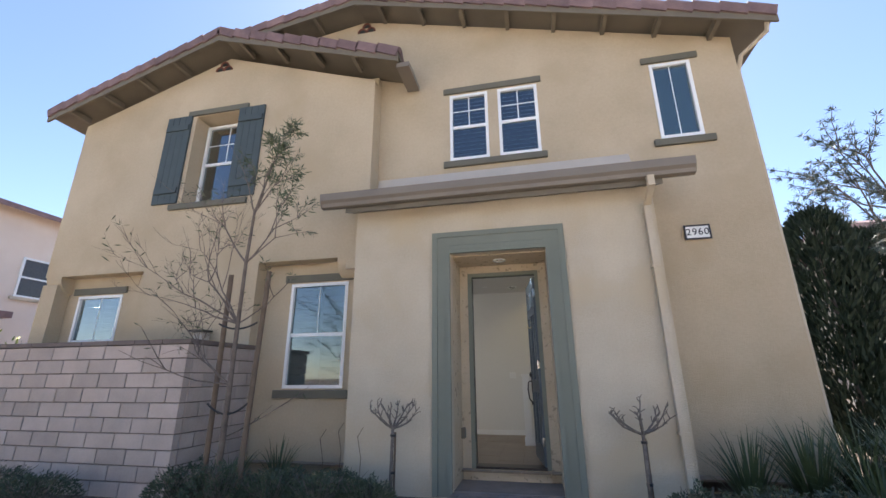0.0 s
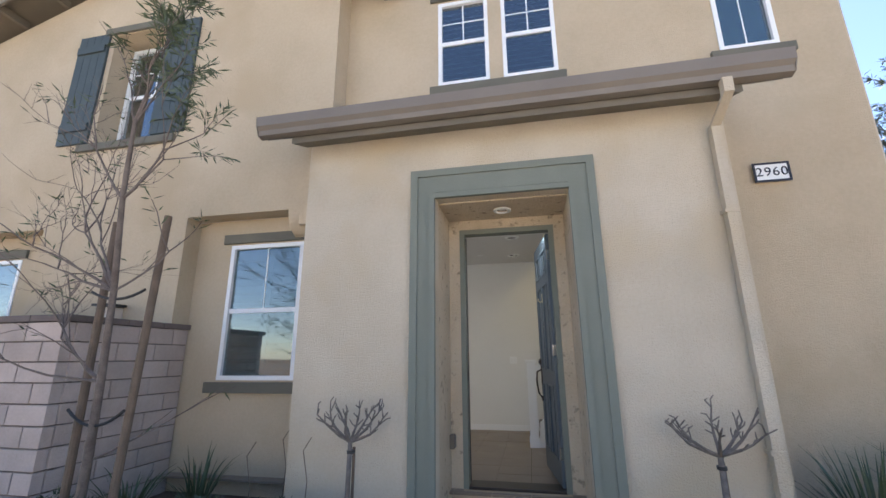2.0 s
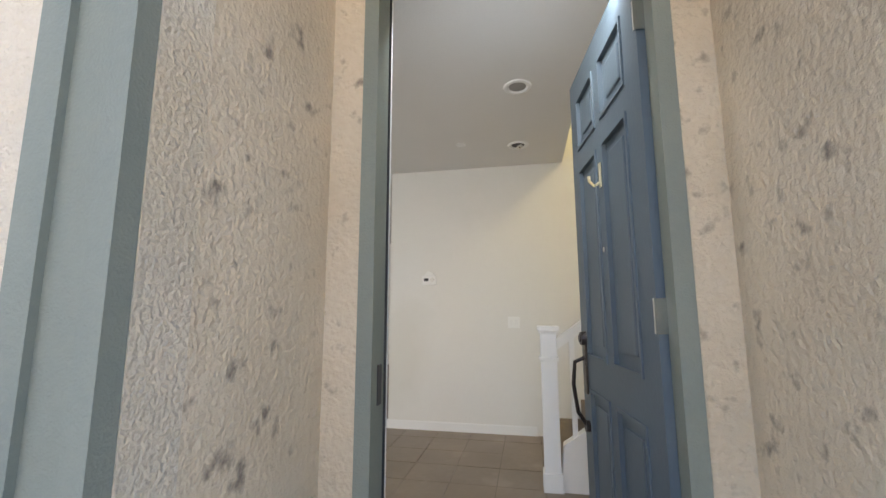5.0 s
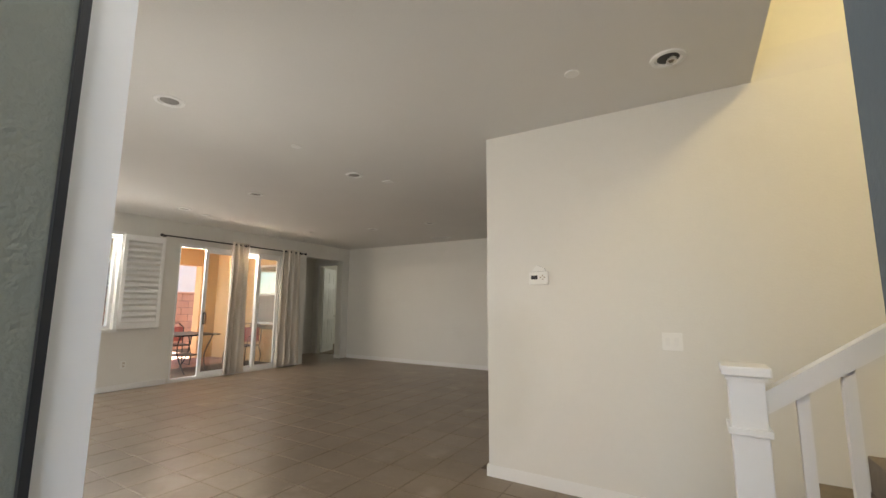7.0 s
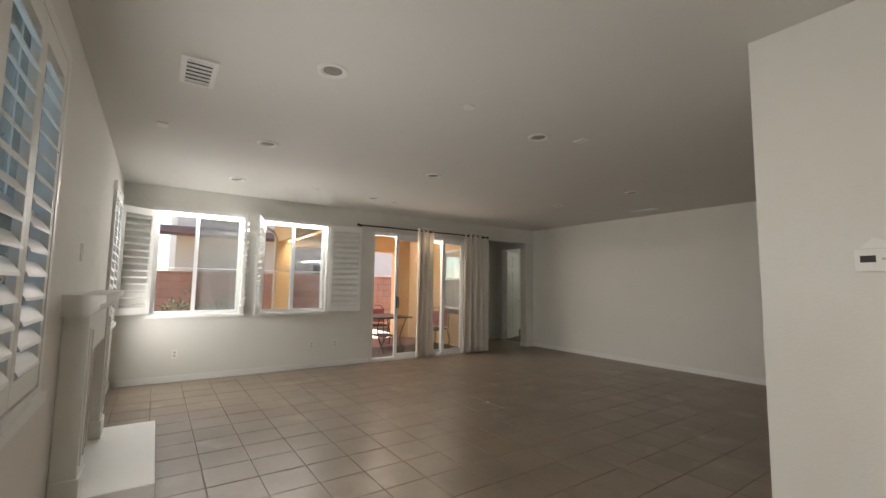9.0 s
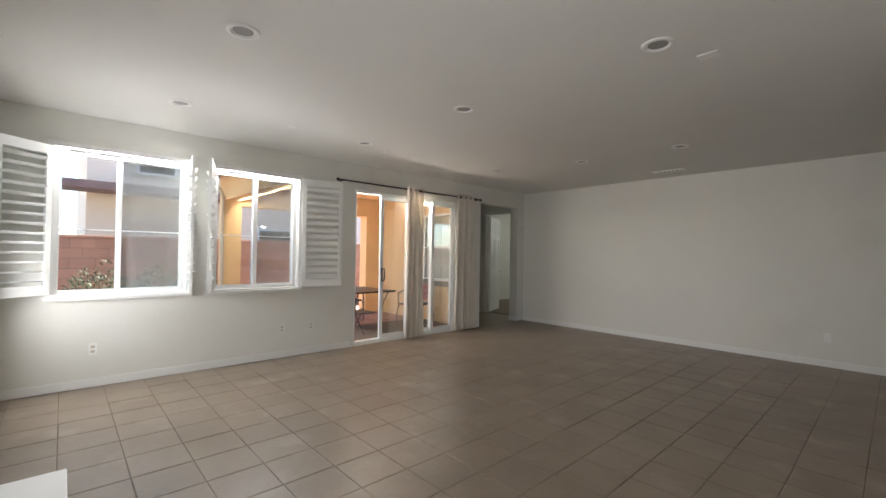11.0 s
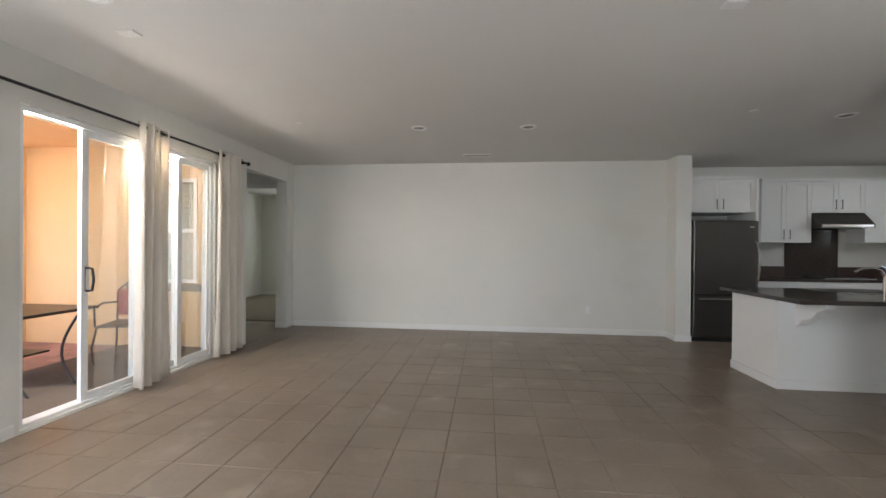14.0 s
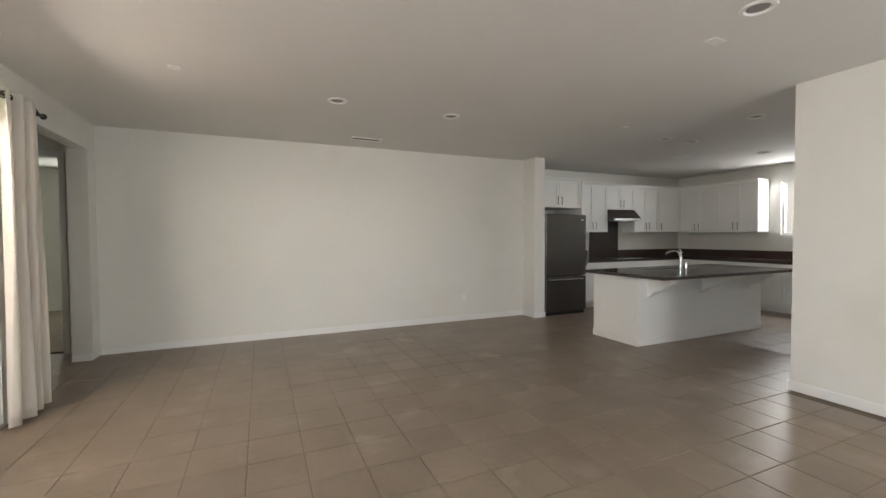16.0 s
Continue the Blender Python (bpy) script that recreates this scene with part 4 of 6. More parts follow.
def curtain(y0, y1, seed):
    ob = thing("curtain", "cream cloth grommet curtain gathered and hanging to the floor", "curtain", (-7.49, (y0 + y1) / 2, 0.03), group="curtains")
    bm = bmesh.new()
    rnd = random.Random(seed)
    nu, nz = 72, 22
    ph = rnd.random() * 6
    rows = []
    for j in range(nz + 1):
        f = j / nz
        z = 0.03 + (2.50 - 0.03) * f
        spread = 1.0 + 0.30 * (1 - f) ** 1.3
        row = []
        for i in range(nu + 1):
            s = i / nu
            y = (y0 + y1) / 2 + (s - 0.5) * (y1 - y0) * spread
            amp = (0.040 + 0.018 * (1 - f)) * (1.0 + 0.35 * math.sin(5 * s + ph))
            x = -7.495 + amp * math.sin(s * 2 * math.pi * (3.4 + 0.5 * math.sin(3.1 * s + ph)) + ph * 0.1 + 0.9 * math.sin(2.2 * f + 2.5 * s + ph) * (1 - f)) + 0.010 * math.sin(9 * s + 4 * f + ph)
            row.append(bm.verts.new((x, y, z)))
        rows.append(row)
    for a, b in zip(rows, rows[1:]):
        for i in range(nu):
            bm.faces.new((a[i], a[i + 1], b[i + 1], b[i]))
    o = part("cloth", bm, M_CURTAIN, ob, smooth=True)
    md = o.modifiers.new("thick", "SOLIDIFY")
    md.thickness = 0.004
    for i in range(8):
        y = y0 + (y1 - y0) * (i + 0.5) / 8
        bm = bmesh.new()
        k = 12
        for q in range(k):
            t0, t1 = 2 * math.pi * q / k, 2 * math.pi * (q + 1) / k
            rod(bm, (-7.50 + 0.024 * math.cos(t0), y, 2.455 + 0.024 * math.sin(t0)), (-7.50 + 0.024 * math.cos(t1), y, 2.455 + 0.024 * math.sin(t1)), 0.004, 0.004, 5, False)
        part("grommet", bm, M_BRONZE, ob)


curtain(5.20, 5.54, 1)
curtain(6.33, 6.84, 2)

# ---- ceiling fittings ----
def downlight(x, y, z=CEIL, r=0.085, dark=False):
    ob = thing("ceiling_downlight", "round white recessed ceiling downlight, switched off" if not dark else "round gimbal downlight with a dark centre", "light", (x, y, z), group="downlights")
    part("trim_ring", spin(bmesh.new(), [(r + 0.012, z - 0.001), (r + 0.008, z - 0.010), (r - 0.012, z - 0.012), (r - 0.020, z - 0.002)], (x, y, 0), 28), M_WHITE, ob)
    part("baffle", spin(bmesh.new(), [(r - 0.021, z - 0.0015), (r - 0.035, z - 0.003), (0.02, z - 0.004)], (x, y, 0), 24), M_DARK if dark else M_BAFFLE, ob)
    if dark:
        part("bulb", spin(bmesh.new(), [(0.03, z - 0.004), (0.028, z - 0.03), (0.012, z - 0.04)], (x + 0.015, y, 0), 14), M_CHROME, ob)


for p in ((-3.06, 1.87), (-4.78, 1.84), (-6.49, 1.82), (-3.10, 3.80), (-4.78, 3.76), (-6.47, 3.75), (-5.09, 6.45), (-3.84, 6.50),
          (1.66, 6.37), (-0.66, 6.33), (-0.14, 6.32), (-0.66, 5.18), (0.02, 2.02)):
    downlight(*p)
downlight(0.0, 3.07, dark=True)
for p in ((-6.40, 6.13), (-6.46, 2.84), (-2.97, 2.90), (-0.52, 2.95), (-1.67, 6.10)):
    ob = thing("sprinkler_cover", "small round white sprinkler cover on the ceiling", "sprinkler", (*p, CEIL), group="sprinkler covers")
    part("disc", spin(bmesh.new(), [(0.045, CEIL - 0.001), (0.045, CEIL - 0.008), (0.04, CEIL - 0.010)], (*p, 0), 20), M_WHITE, ob)
for p in ((-2.92, 4.17), (-4.80, 0.99), (-6.63, 4.16)):
    ob = thing("ceiling_plate", "small white rectangular blank plate on the ceiling", "ceiling plate", (*p, CEIL), group="ceiling plates")
    part("plate", boxed(p[0] - 0.06, p[0] + 0.06, p[1] - 0.04, p[1] + 0.04, CEIL - 0.012, CEIL - 0.001, bevel=0.003), M_WHITE, ob)


def ceiling_vent(x, y, w, h):
    ob = thing("ceiling_vent", "white metal air register with dark slots", "vent", (x, y, CEIL), group="ceiling vents")
    z = CEIL - 0.014
    bm = bmesh.new()
    for a in ((x - w / 2, x + w / 2, y - h / 2, y - h / 2 + 0.03), (x - w / 2, x + w / 2, y + h / 2 - 0.03, y + h / 2),
              (x - w / 2, x - w / 2 + 0.03, y - h / 2 + 0.03, y + h / 2 - 0.03), (x + w / 2 - 0.03, x + w / 2, y - h / 2 + 0.03, y + h / 2 - 0.03)):
        box(bm, *a, z, CEIL - 0.001)
    part("frame", bm, M_WHITE, ob)
    # dark sheet for the shade of the duct above the slots
    part("shade_sheet", boxed(x - w / 2 + 0.03, x + w / 2 - 0.03, y - h / 2 + 0.03, y + h / 2 - 0.03, CEIL - 0.004, CEIL - 0.001), M_DARK, ob)
    n = max(3, int((w - 0.06) / 0.055))
    me = mesh_of("slat", prism(bmesh.new(), [(-0.010, z + 0.001), (-0.006, z + 0.001), (0.006, z + 0.011), (0.002, z + 0.011)], "y", y - h / 2 + 0.03, y + h / 2 - 0.03), M_WHITE)
    for i in range(n):
        piece("slat", me, ob, Matrix.Translation((x - w / 2 + 0.03 + (w - 0.06) * (i + 0.5) / n, 0, 0)))


ceiling_vent(-3.58, 1.17, 0.40, 0.20)
ceiling_vent(-4.46, 7.92, 0.42, 0.16)
ob = thing("ceiling_speaker", "round white ceiling grille in the kitchen", "speaker", (0.78, 7.18, CEIL))
part("grille", spin(bmesh.new(), [(0.16, CEIL - 0.001), (0.16, CEIL - 0.010), (0.14, CEIL - 0.015), (0.02, CEIL - 0.016)], (0.78, 7.18, 0), 32), M_WHITE, ob)

# ---- foyer: thermostat, switch, stairs ----
ob = thing("thermostat", "white wall thermostat with a small dark display", "thermostat", (-0.99, 3.62, 1.48))
part("body", boxed(-1.055, -0.905, 3.607, 3.634, 1.475, 1.575, bevel=0.006), M_ENAMEL, ob)
part("display", boxed(-1.035, -0.985, 3.6045, 3.608, 1.515, 1.545), M_DARK, ob)
for dx, dz in ((0.055, 0.0), (0.085, 0.0), (0.07, 0.014), (0.07, -0.014)):
    part("button", boxed(-1.015 + dx - 0.006, -1.015 + dx + 0.006, 3.604, 3.608, 1.529 + dz - 0.005, 1.529 + dz + 0.005), M_FLASH, ob)
part("cover_flap", prism(bmesh.new(), [(-1.04, 1.576), (-0.92, 1.576), (-0.935, 1.60), (-0.99, 1.625)], "y", 3.612, 3.634), M_ENAMEL, ob)


def plate(name, x, y, z, w, h, n, axis="y", label="white wall switch plate"):
    ob = thing(name, label, "switch" if "switch" in name else "outlet", (x, y, z))
    if axis == "y":
        part("cover", boxed(x - w / 2, x + w / 2, y - 0.008, y - 0.001, z - h / 2, z + h / 2, bevel=0.002), M_ENAMEL, ob)
        for i in range(n):
            c = x + (i - (n - 1) / 2) * 0.05
            part("rocker", boxed(c - 0.014, c + 0.014, y - 0.012, y - 0.008, z - 0.028, z + 0.028), M_WHITE, ob)
    else:
        part("cover", boxed(x + 0.001, x + 0.008, y - w / 2, y + w / 2, z - h / 2, z + h / 2, bevel=0.002), M_ENAMEL, ob)
        for i in range(n):
            c = z + (i - (n - 1) / 2) * 0.045
            part("socket", boxed(x + 0.008, x + 0.011, y - 0.016, y + 0.016, c - 0.014, c + 0.014), M_FLASH, ob)


plate("light_switch", -0.10, 3.635, 1.085, 0.12, 0.115, 2)
plate("wall_outlet", LEFT, 3.22, 0.38, 0.07, 0.115, 2, "x", "white wall outlet low on the window wall")
plate("wall_outlet", LEFT, 3.62, 0.38, 0.07, 0.115, 2, "x", "white wall outlet low on the window wall")
plate("wall_outlet", LEFT, 1.30, 0.38, 0.07, 0.115, 2, "x", "white wall outlet low on the window wall")
plate("wall_outlet", -2.7, BACK, 0.38, 0.07, 0.115, 1, "y", "white wall outlet low on the back wall")

NX, NY = 0.18, 2.42
ob = thing("staircase", "carpeted staircase rising from the foyer along the wall", "staircase", (NX, 3.0, 0), kind="structure")
for i in range(13):
    bm = boxed(0.26 + i * 0.255, 0.26 + (i + 1) * 0.255 + 0.02, 2.47, 3.632, 0.0 if i < 1 else i * 0.18 - 0.02, (i + 1) * 0.18, bevel=0.012)
    part("step", bm, M_CARPET, ob)
bm = prism(bmesh.new(), [(0.23, 0.0), (0.26, 0.30), (3.30, 2.45), (3.30, 2.15), (0.60, 0.0)], "y", 2.38, 2.465)
part("stringer", bm, M_WHITE, ob, "white painted stringer")
wl = bmesh.new()
prism(wl, [(0.60, 0.0), (3.30, 2.15), (3.30, 0.0)], "y", 2.40, 2.46)
part("spandrel", wl, M_WALL, ob)
ob = thing("stair_railing", "white painted stair railing with a square newel post", "railing", (NX, NY, 0))
nw = part("newel_post", boxed(NX - 0.055, NX + 0.055, NY - 0.055, NY + 0.055, 0, 1.05, bevel=0.004), M_WHITE, ob)
bm = boxed(NX - 0.075, NX + 0.075, NY - 0.075, NY + 0.075, 1.065, 1.10, bevel=0.006)
box(bm, NX - 0.063, NX + 0.063, NY - 0.063, NY + 0.063, 1.05, 1.065)
part("cap", bm, M_WHITE, nw)
part("collar", boxed(NX - 0.066, NX + 0.066, NY - 0.066, NY + 0.066, 0.86, 0.885, bevel=0.004), M_WHITE, nw)
part("base_block", boxed(NX - 0.066, NX + 0.066, NY - 0.066, NY + 0.066, 0, 0.12, bevel=0.004), M_WHITE, nw)
part("handrail", prism(bmesh.new(), [(NX + 0.05, 0.93), (NX + 0.05, 1.01), (3.28, 3.20), (3.28, 3.12)], "y", NY - 0.03, NY + 0.03), M_WHITE, ob)
for i in range(24):
    x = NX + 0.16 + i * 0.125
    f = (x - NX - 0.05) * 0.7065
    part("baluster", boxed(x - 0.017, x + 0.017, NY - 0.017, NY + 0.017, 0.24 + (x - 0.23) * 0.707, 0.94 + f), M_WHITE, ob)

# ---- fireplace on the front wall ----
ob = thing("fireplace", "white painted fireplace surround with a raised hearth slab", "fireplace", (-4.6, 0.8, 0))
part("hearth", boxed(-5.38, -3.90, INNER, 1.10, 0.0, 0.10, bevel=0.008), M_WHITE, ob, "white stone hearth slab")
for a, b in ((-5.28, -5.06), (-4.06, -3.84)):
    part("pilaster", boxed(a, b, INNER + 0.001, 0.715, 0.10, 1.18, bevel=0.006), M_WHITE, ob)
    part("plinth_block", boxed(a - 0.012, b + 0.012, INNER + 0.001, 0.728, 0.10, 0.24, bevel=0.005), M_WHITE, ob)
    part("sunk_panel", frame_bars(bmesh.new(), "y", 0.715, 0.722, a + 0.03, b - 0.03, 0.30, 1.10, 0.018), M_WHITE, ob)
part("frieze", boxed(-5.06, -4.06, INNER + 0.001, 0.70, 0.92, 1.18), M_WHITE, ob)
bm = prism(bmesh.new(), [(INNER, 1.18), (0.725, 1.18), (0.735, 1.20), (0.755, 1.215), (0.765, 1.25), (0.79, 1.26), (0.79, 1.305), (INNER, 1.305)], "x", -5.38, -3.74)
part("mantel_shelf", bm, M_WHITE, ob)
bm = bmesh.new()
box(bm, -5.06, -4.90, INNER + 0.001, 0.65, 0.10, 0.92)
box(bm, -4.22, -4.06, INNER + 0.001, 0.65, 0.10, 0.92)
box(bm, -4.90, -4.22, INNER + 0.001, 0.65, 0.78, 0.92)
part("facing", bm, M_FLASH, ob, "beige tile facing")
part("firebox", boxed(-4.90, -4.22, INNER + 0.001, 0.62, 0.10, 0.78), M_DARK, ob, "black glass firebox front")
plate("light_switch", -4.3, INNER + 0.010, 1.58, 0.075, 0.12, 1, "y", "white wall plate over the mantel")

# ---- kitchen ----
def shaker(name, parent, axis, face, out, u0, u1, z0, z1, handle=None, mat=None):
    """A recessed-panel door on a cabinet face. out: the way it faces."""
    a, b = sorted((face, face + out * 0.02))
    d = part(name, frame_bars(bmesh.new(), axis, a, b, u0 + 0.002, u1 - 0.002, z0 + 0.002, z1 - 0.002, 0.06), M_WHITE, parent)
    c, e = sorted((face, face + out * 0.009))
    bm = boxed(*((u0 + 0.062, u1 - 0.062, c, e, z0 + 0.062, z1 - 0.062) if axis == "y" else (c, e, u0 + 0.062, u1 - 0.062, z0 + 0.062, z1 - 0.062)))
    part("panel", bm, M_WHITE, d)
    if handle:
        u, h0, h1 = handle
        w = face + out * 0.045
        P = (lambda z: (u, w, z)) if axis == "y" else (lambda z: (w, u, z))
        Q = (lambda z: (u, face + out * 0.018, z)) if axis == "y" else (lambda z: (face + out * 0.018, u, z))
        bm = rod(bmesh.new(), P(h0), P(h1), 0.006)
        rod(bm, Q(h0 + 0.015), P(h0 + 0.015), 0.004)
        rod(bm, Q(h1 - 0.015), P(h1 - 0.015), 0.004)
        part("handle", bm, M_STEEL, d, "brushed steel bar handle")


def upper_cabinet(axis, u0, u1, z0, z1, back, front, n):
    out = -1
    at = ((u0 + u1) / 2, front, z0) if axis == "y" else (front, (u0 + u1) / 2, z0)
    ob = thing("wall_cabinet", "white painted shaker wall cabinet", "cabinet", at, group="kitchen wall cabinets")
    a, b = sorted((back, front))
    part("body", boxed(*((u0, u1, a, b, z0, z1) if axis == "y" else (a, b, u0, u1, z0, z1))), M_WHITE, ob)
    bm = boxed(*((u0, u1, front - 0.035, b, z1, z1 + 0.05) if axis == "y" else (front - 0.035, b, u0, u1, z1, z1 + 0.05)))
    part("crown", bm, M_WHITE, ob)
    w = (u1 - u0) / n
    for i in range(n):
        c0, c1 = u0 + i * w, u0 + (i + 1) * w
        h = (c1 - 0.045 if (i % 2 == 0 and n > 1) else c0 + 0.045)
        shaker("door", ob, axis, front, out, c0, c1, z0, z1, (h, z0 + 0.05, z0 + 0.20))


upper_cabinet("y", 0.03, 0.77, 1.48, 2.44, KBACK, 8.80, 2)
upper_cabinet("y", 0.77, 1.53, 1.95, 2.44, KBACK, 8.80, 2)
upper_cabinet("y", 1.53, 2.27, 1.48, 2.44, KBACK, 8.80, 2)
upper_cabinet("y", 2.27, 2.98, 1.48, 2.44, KBACK, 8.80, 1)
upper_cabinet("x", 8.00, 8.80, 1.46, 2.44, RIGHT, 3.0, 2)
upper_cabinet("x", 7.18, 8.00, 1.46, 2.44, RIGHT, 3.0, 2)
upper_cabinet("y", -1.30, -0.30, 1.92, 2.42, KBACK, 8.40, 2)
bm = boxed(-0.30, -0.26, 8.35, KBACK, 0.0, 2.42)
solid("fridge_side_panel", bm, M_WHITE, "white panel at the side of the fridge", "panel")


def base_cabinet(axis, u0, u1, back, front, n):
    at = ((u0 + u1) / 2, front, 0) if axis == "y" else (front, (u0 + u1) / 2, 0)
    ob = thing("base_cabinet", "white painted shaker base cabinet with drawers", "cabinet", at, group="kitchen base cabinets")
    a, b = sorted((back, front))
    part("body", boxed(*((u0, u1, a, b, 0.1, 0.88) if axis == "y" else (a, b, u0, u1, 0.1, 0.88))), M_WHITE, ob)
    part("toe_kick", boxed(*((u0, u1, a + 0.07, b, 0.0, 0.1) if axis == "y" else (a + 0.07, b, u0, u1, 0.0, 0.1))), M_WHITE, ob)
    w = (u1 - u0) / n
    for i in range(n):
        c0, c1 = u0 + i * w, u0 + (i + 1) * w
        shaker("door", ob, axis, front, -1, c0, c1, 0.12, 0.70, (c1 - 0.045 if i % 2 == 0 else c0 + 0.045, 0.52, 0.67))
        shaker("drawer", ob, axis, front, -1, c0, c1, 0.71, 0.87)


for a, b in ((-0.26, 0.75), (0.75, 1.55), (1.55, 2.70)):
    base_cabinet("y", a, b, KBACK, 8.52, 2)
for a, b in ((7.55, 8.52), (6.60, 7.55), (5.60, 6.60)):
    base_cabinet("x", a, b, RIGHT, 2.70, 2)
bm = boxed(-0.26, RIGHT, 8.49, KBACK - 0.001, 0.881, 0.925, bevel=0.004)
box(bm, 2.67, RIGHT - 0.001, 5.57, 8.488, 0.881, 0.925)
solid("worktop", bm, M_STONE, "polished dark stone worktop along two walls", "worktop")
bm = boxed(-0.26, 0.60, KBACK - 0.015, KBACK - 0.001, 0.926, 1.09)
box(bm, 1.40, RIGHT - 0.016, KBACK - 0.015, KBACK - 0.001, 0.926, 1.09)
box(bm, RIGHT - 0.015, RIGHT - 0.001, 5.57, KBACK - 0.001, 0.926, 1.09)
solid("splashback", bm, M_SPLASH, "dark brown stone splashback strip", "splashback")
solid("cooker_splash_panel", boxed(0.60, 1.40, KBACK - 0.016, KBACK - 0.001, 0.926, 1.72), M_STONE, "dark stone panel behind the cooktop", "splashback")
ob = thing("range_hood", "dark stainless under-cabinet range hood with a pale front strip", "range hood", (1.15, 8.75, 1.70))
part("shell", prism(bmesh.new(), [(KBACK - 0.02, 1.945), (8.80, 1.945), (8.62, 1.76), (8.62, 1.71), (KBACK - 0.02, 1.71)], "x", 0.775, 1.545), M_STEEL, ob)
part("front_strip", boxed(0.80, 1.52, 8.61, 8.619, 1.715, 1.755), M_CHROME, ob)
ob = thing("cooktop", "black glass cooktop with a steel rim", "cooktop", (1.15, 8.8, 0.93))
part("glass", boxed(0.80, 1.50, 8.56, 9.0, 0.926, 0.936, bevel=0.003), M_DARK, ob)
part("rim", boxed(0.79, 1.51, 8.545, 8.56, 0.926, 0.94), M_CHROME, ob)
for x in (0.98, 1.32):
    for y in (8.68, 8.88):
        part("burner_ring", spin(bmesh.new(), [(0.08, 0.937), (0.08, 0.945), (0.03, 0.95)], (x, y, 0), 18), M_BLACK, ob)

# fridge
ob = thing("refrigerator", "dark stainless bottom-freezer refrigerator with a curved bar handle", "refrigerator", (-0.78, 8.5, 0))
part("body", boxed(-1.285, -0.375, 8.24, 9.08, 0.03, 1.79), M_DARK, ob, "black cabinet side")
part("fridge_door", boxed(-1.265, -0.38, 8.15, 8.235, 0.70, 1.78, bevel=0.012), M_STEEL, ob)
part("freezer_drawer", boxed(-1.265, -0.38, 8.15, 8.235, 0.07, 0.68, bevel=0.012), M_STEEL, ob)
part("handle", bent(bmesh.new(), [(-0.43, 8.15, 0.82), (-0.43, 8.10, 0.86)] + [(-0.43, 8.09 - 0.05 * math.sin(math.pi * i / 8), 0.86 + 0.58 * i / 8) for i in range(1, 8)] + [(-0.43, 8.10, 1.44), (-0.43, 8.15, 1.48)], 0.014), M_CHROME, ob)
part("drawer_handle", bent(bmesh.new(), [(-1.20, 8.15, 0.63), (-1.18, 8.11, 0.635), (-0.48, 8.11, 0.635), (-0.45, 8.15, 0.63)], 0.012), M_CHROME, ob)
part("badge", boxed(-0.50, -0.44, 8.147, 8.152, 1.68, 1.70), M_CHROME, ob)
part("edge_strip", boxed(-1.272, -1.262, 8.146, 8.24, 0.07, 1.78), M_CHROME, ob)
part("foot_grille", boxed(-1.26, -0.39, 8.19, 8.24, 0.0, 0.06), M_DARK, ob)

# island
ob = thing("kitchen_island", "white painted kitchen island with curved brackets", "island", (-0.2, 6.4, 0))
part("body", boxed(-1.46, 1.10, 6.07, 6.82, 0.0, 0.879), M_WHITE, ob)
bm = bmesh.new()
box(bm, -1.475, 1.115, 6.055, 6.07, 0.0, 0.09)
box(bm, -1.475, -1.46, 6.07, 6.82, 0.0, 0.09)
part("plinth", bm, M_WHITE, ob)
for x in (-1.25, -0.22, 0.78):
    prof = [(6.069, 0.879), (5.72, 0.879), (5.72, 0.83), (5.76, 0.815), (5.80, 0.80)] + [(5.98 - 0.16 * math.cos(t), 0.80 - 0.10 * math.sin(t)) for t in (math.pi / 2 * i / 6 for i in range(1, 6))] + [(5.99, 0.685), (6.0, 0.665), (6.04, 0.63), (6.069, 0.62)]
    part("corbel_bracket", prism(bmesh.new(), prof, "x", x - 0.045, x + 0.045), M_WHITE, ob)
solid("island_worktop", boxed(-1.56, 1.16, 5.62, 6.90, 0.88, 0.92, bevel=0.006), M_STONE, "polished dark stone worktop on the island", "worktop")
ob = thing("faucet", "chrome pull-out kitchen faucet on the island", "faucet", (-0.26, 6.45, 0.92))
part("body", rod(bmesh.new(), (-0.20, 6.42, 0.92), (-0.20, 6.42, 1.10), 0.028, 0.022, 14), M_CHROME, ob)
part("spout", bent(bmesh.new(), [(-0.20, 6.42, 1.08), (-0.23, 6.43, 1.15), (-0.30, 6.44, 1.175), (-0.40, 6.46, 1.165), (-0.46, 6.47, 1.13)], 0.016, 12), M_CHROME, ob)
part("lever", bent(bmesh.new(), [(-0.20, 6.42, 1.10), (-0.19, 6.42, 1.16), (-0.26, 6.40, 1.20)], 0.011), M_CHROME, ob)
ob = thing("soap_dispenser", "small chrome soap dispenser beside the faucet", "soap dispenser", (-0.08, 6.43, 0.92))
part("stem", spin(bmesh.new(), [(0.02, 0.92), (0.018, 0.97), (0.012, 0.98), (0.012, 1.0), (0.02, 1.0), (0.02, 1.01)], (-0.07, 6.43, 0), 14), M_CHROME, ob)
ob = thing("sink", "stainless undermount sink in the island top", "sink", (-0.35, 6.6, 0.9))
part("rim", frame_bars(bmesh.new(), "y", 6.30, 6.31, -0.75, 0.0, 0.921, 0.926, 0.002), M_CHROME, ob)
part("basin", boxed(-0.75, -0.02, 6.50, 6.84, 0.921, 0.924), M_STEEL, ob)
# kitchen window
window("window_9", "x", 3.44, 1, KW[0], KW[1], KW[2], KW[3], "bright white vinyl kitchen window", None, glass=M_GLASS)

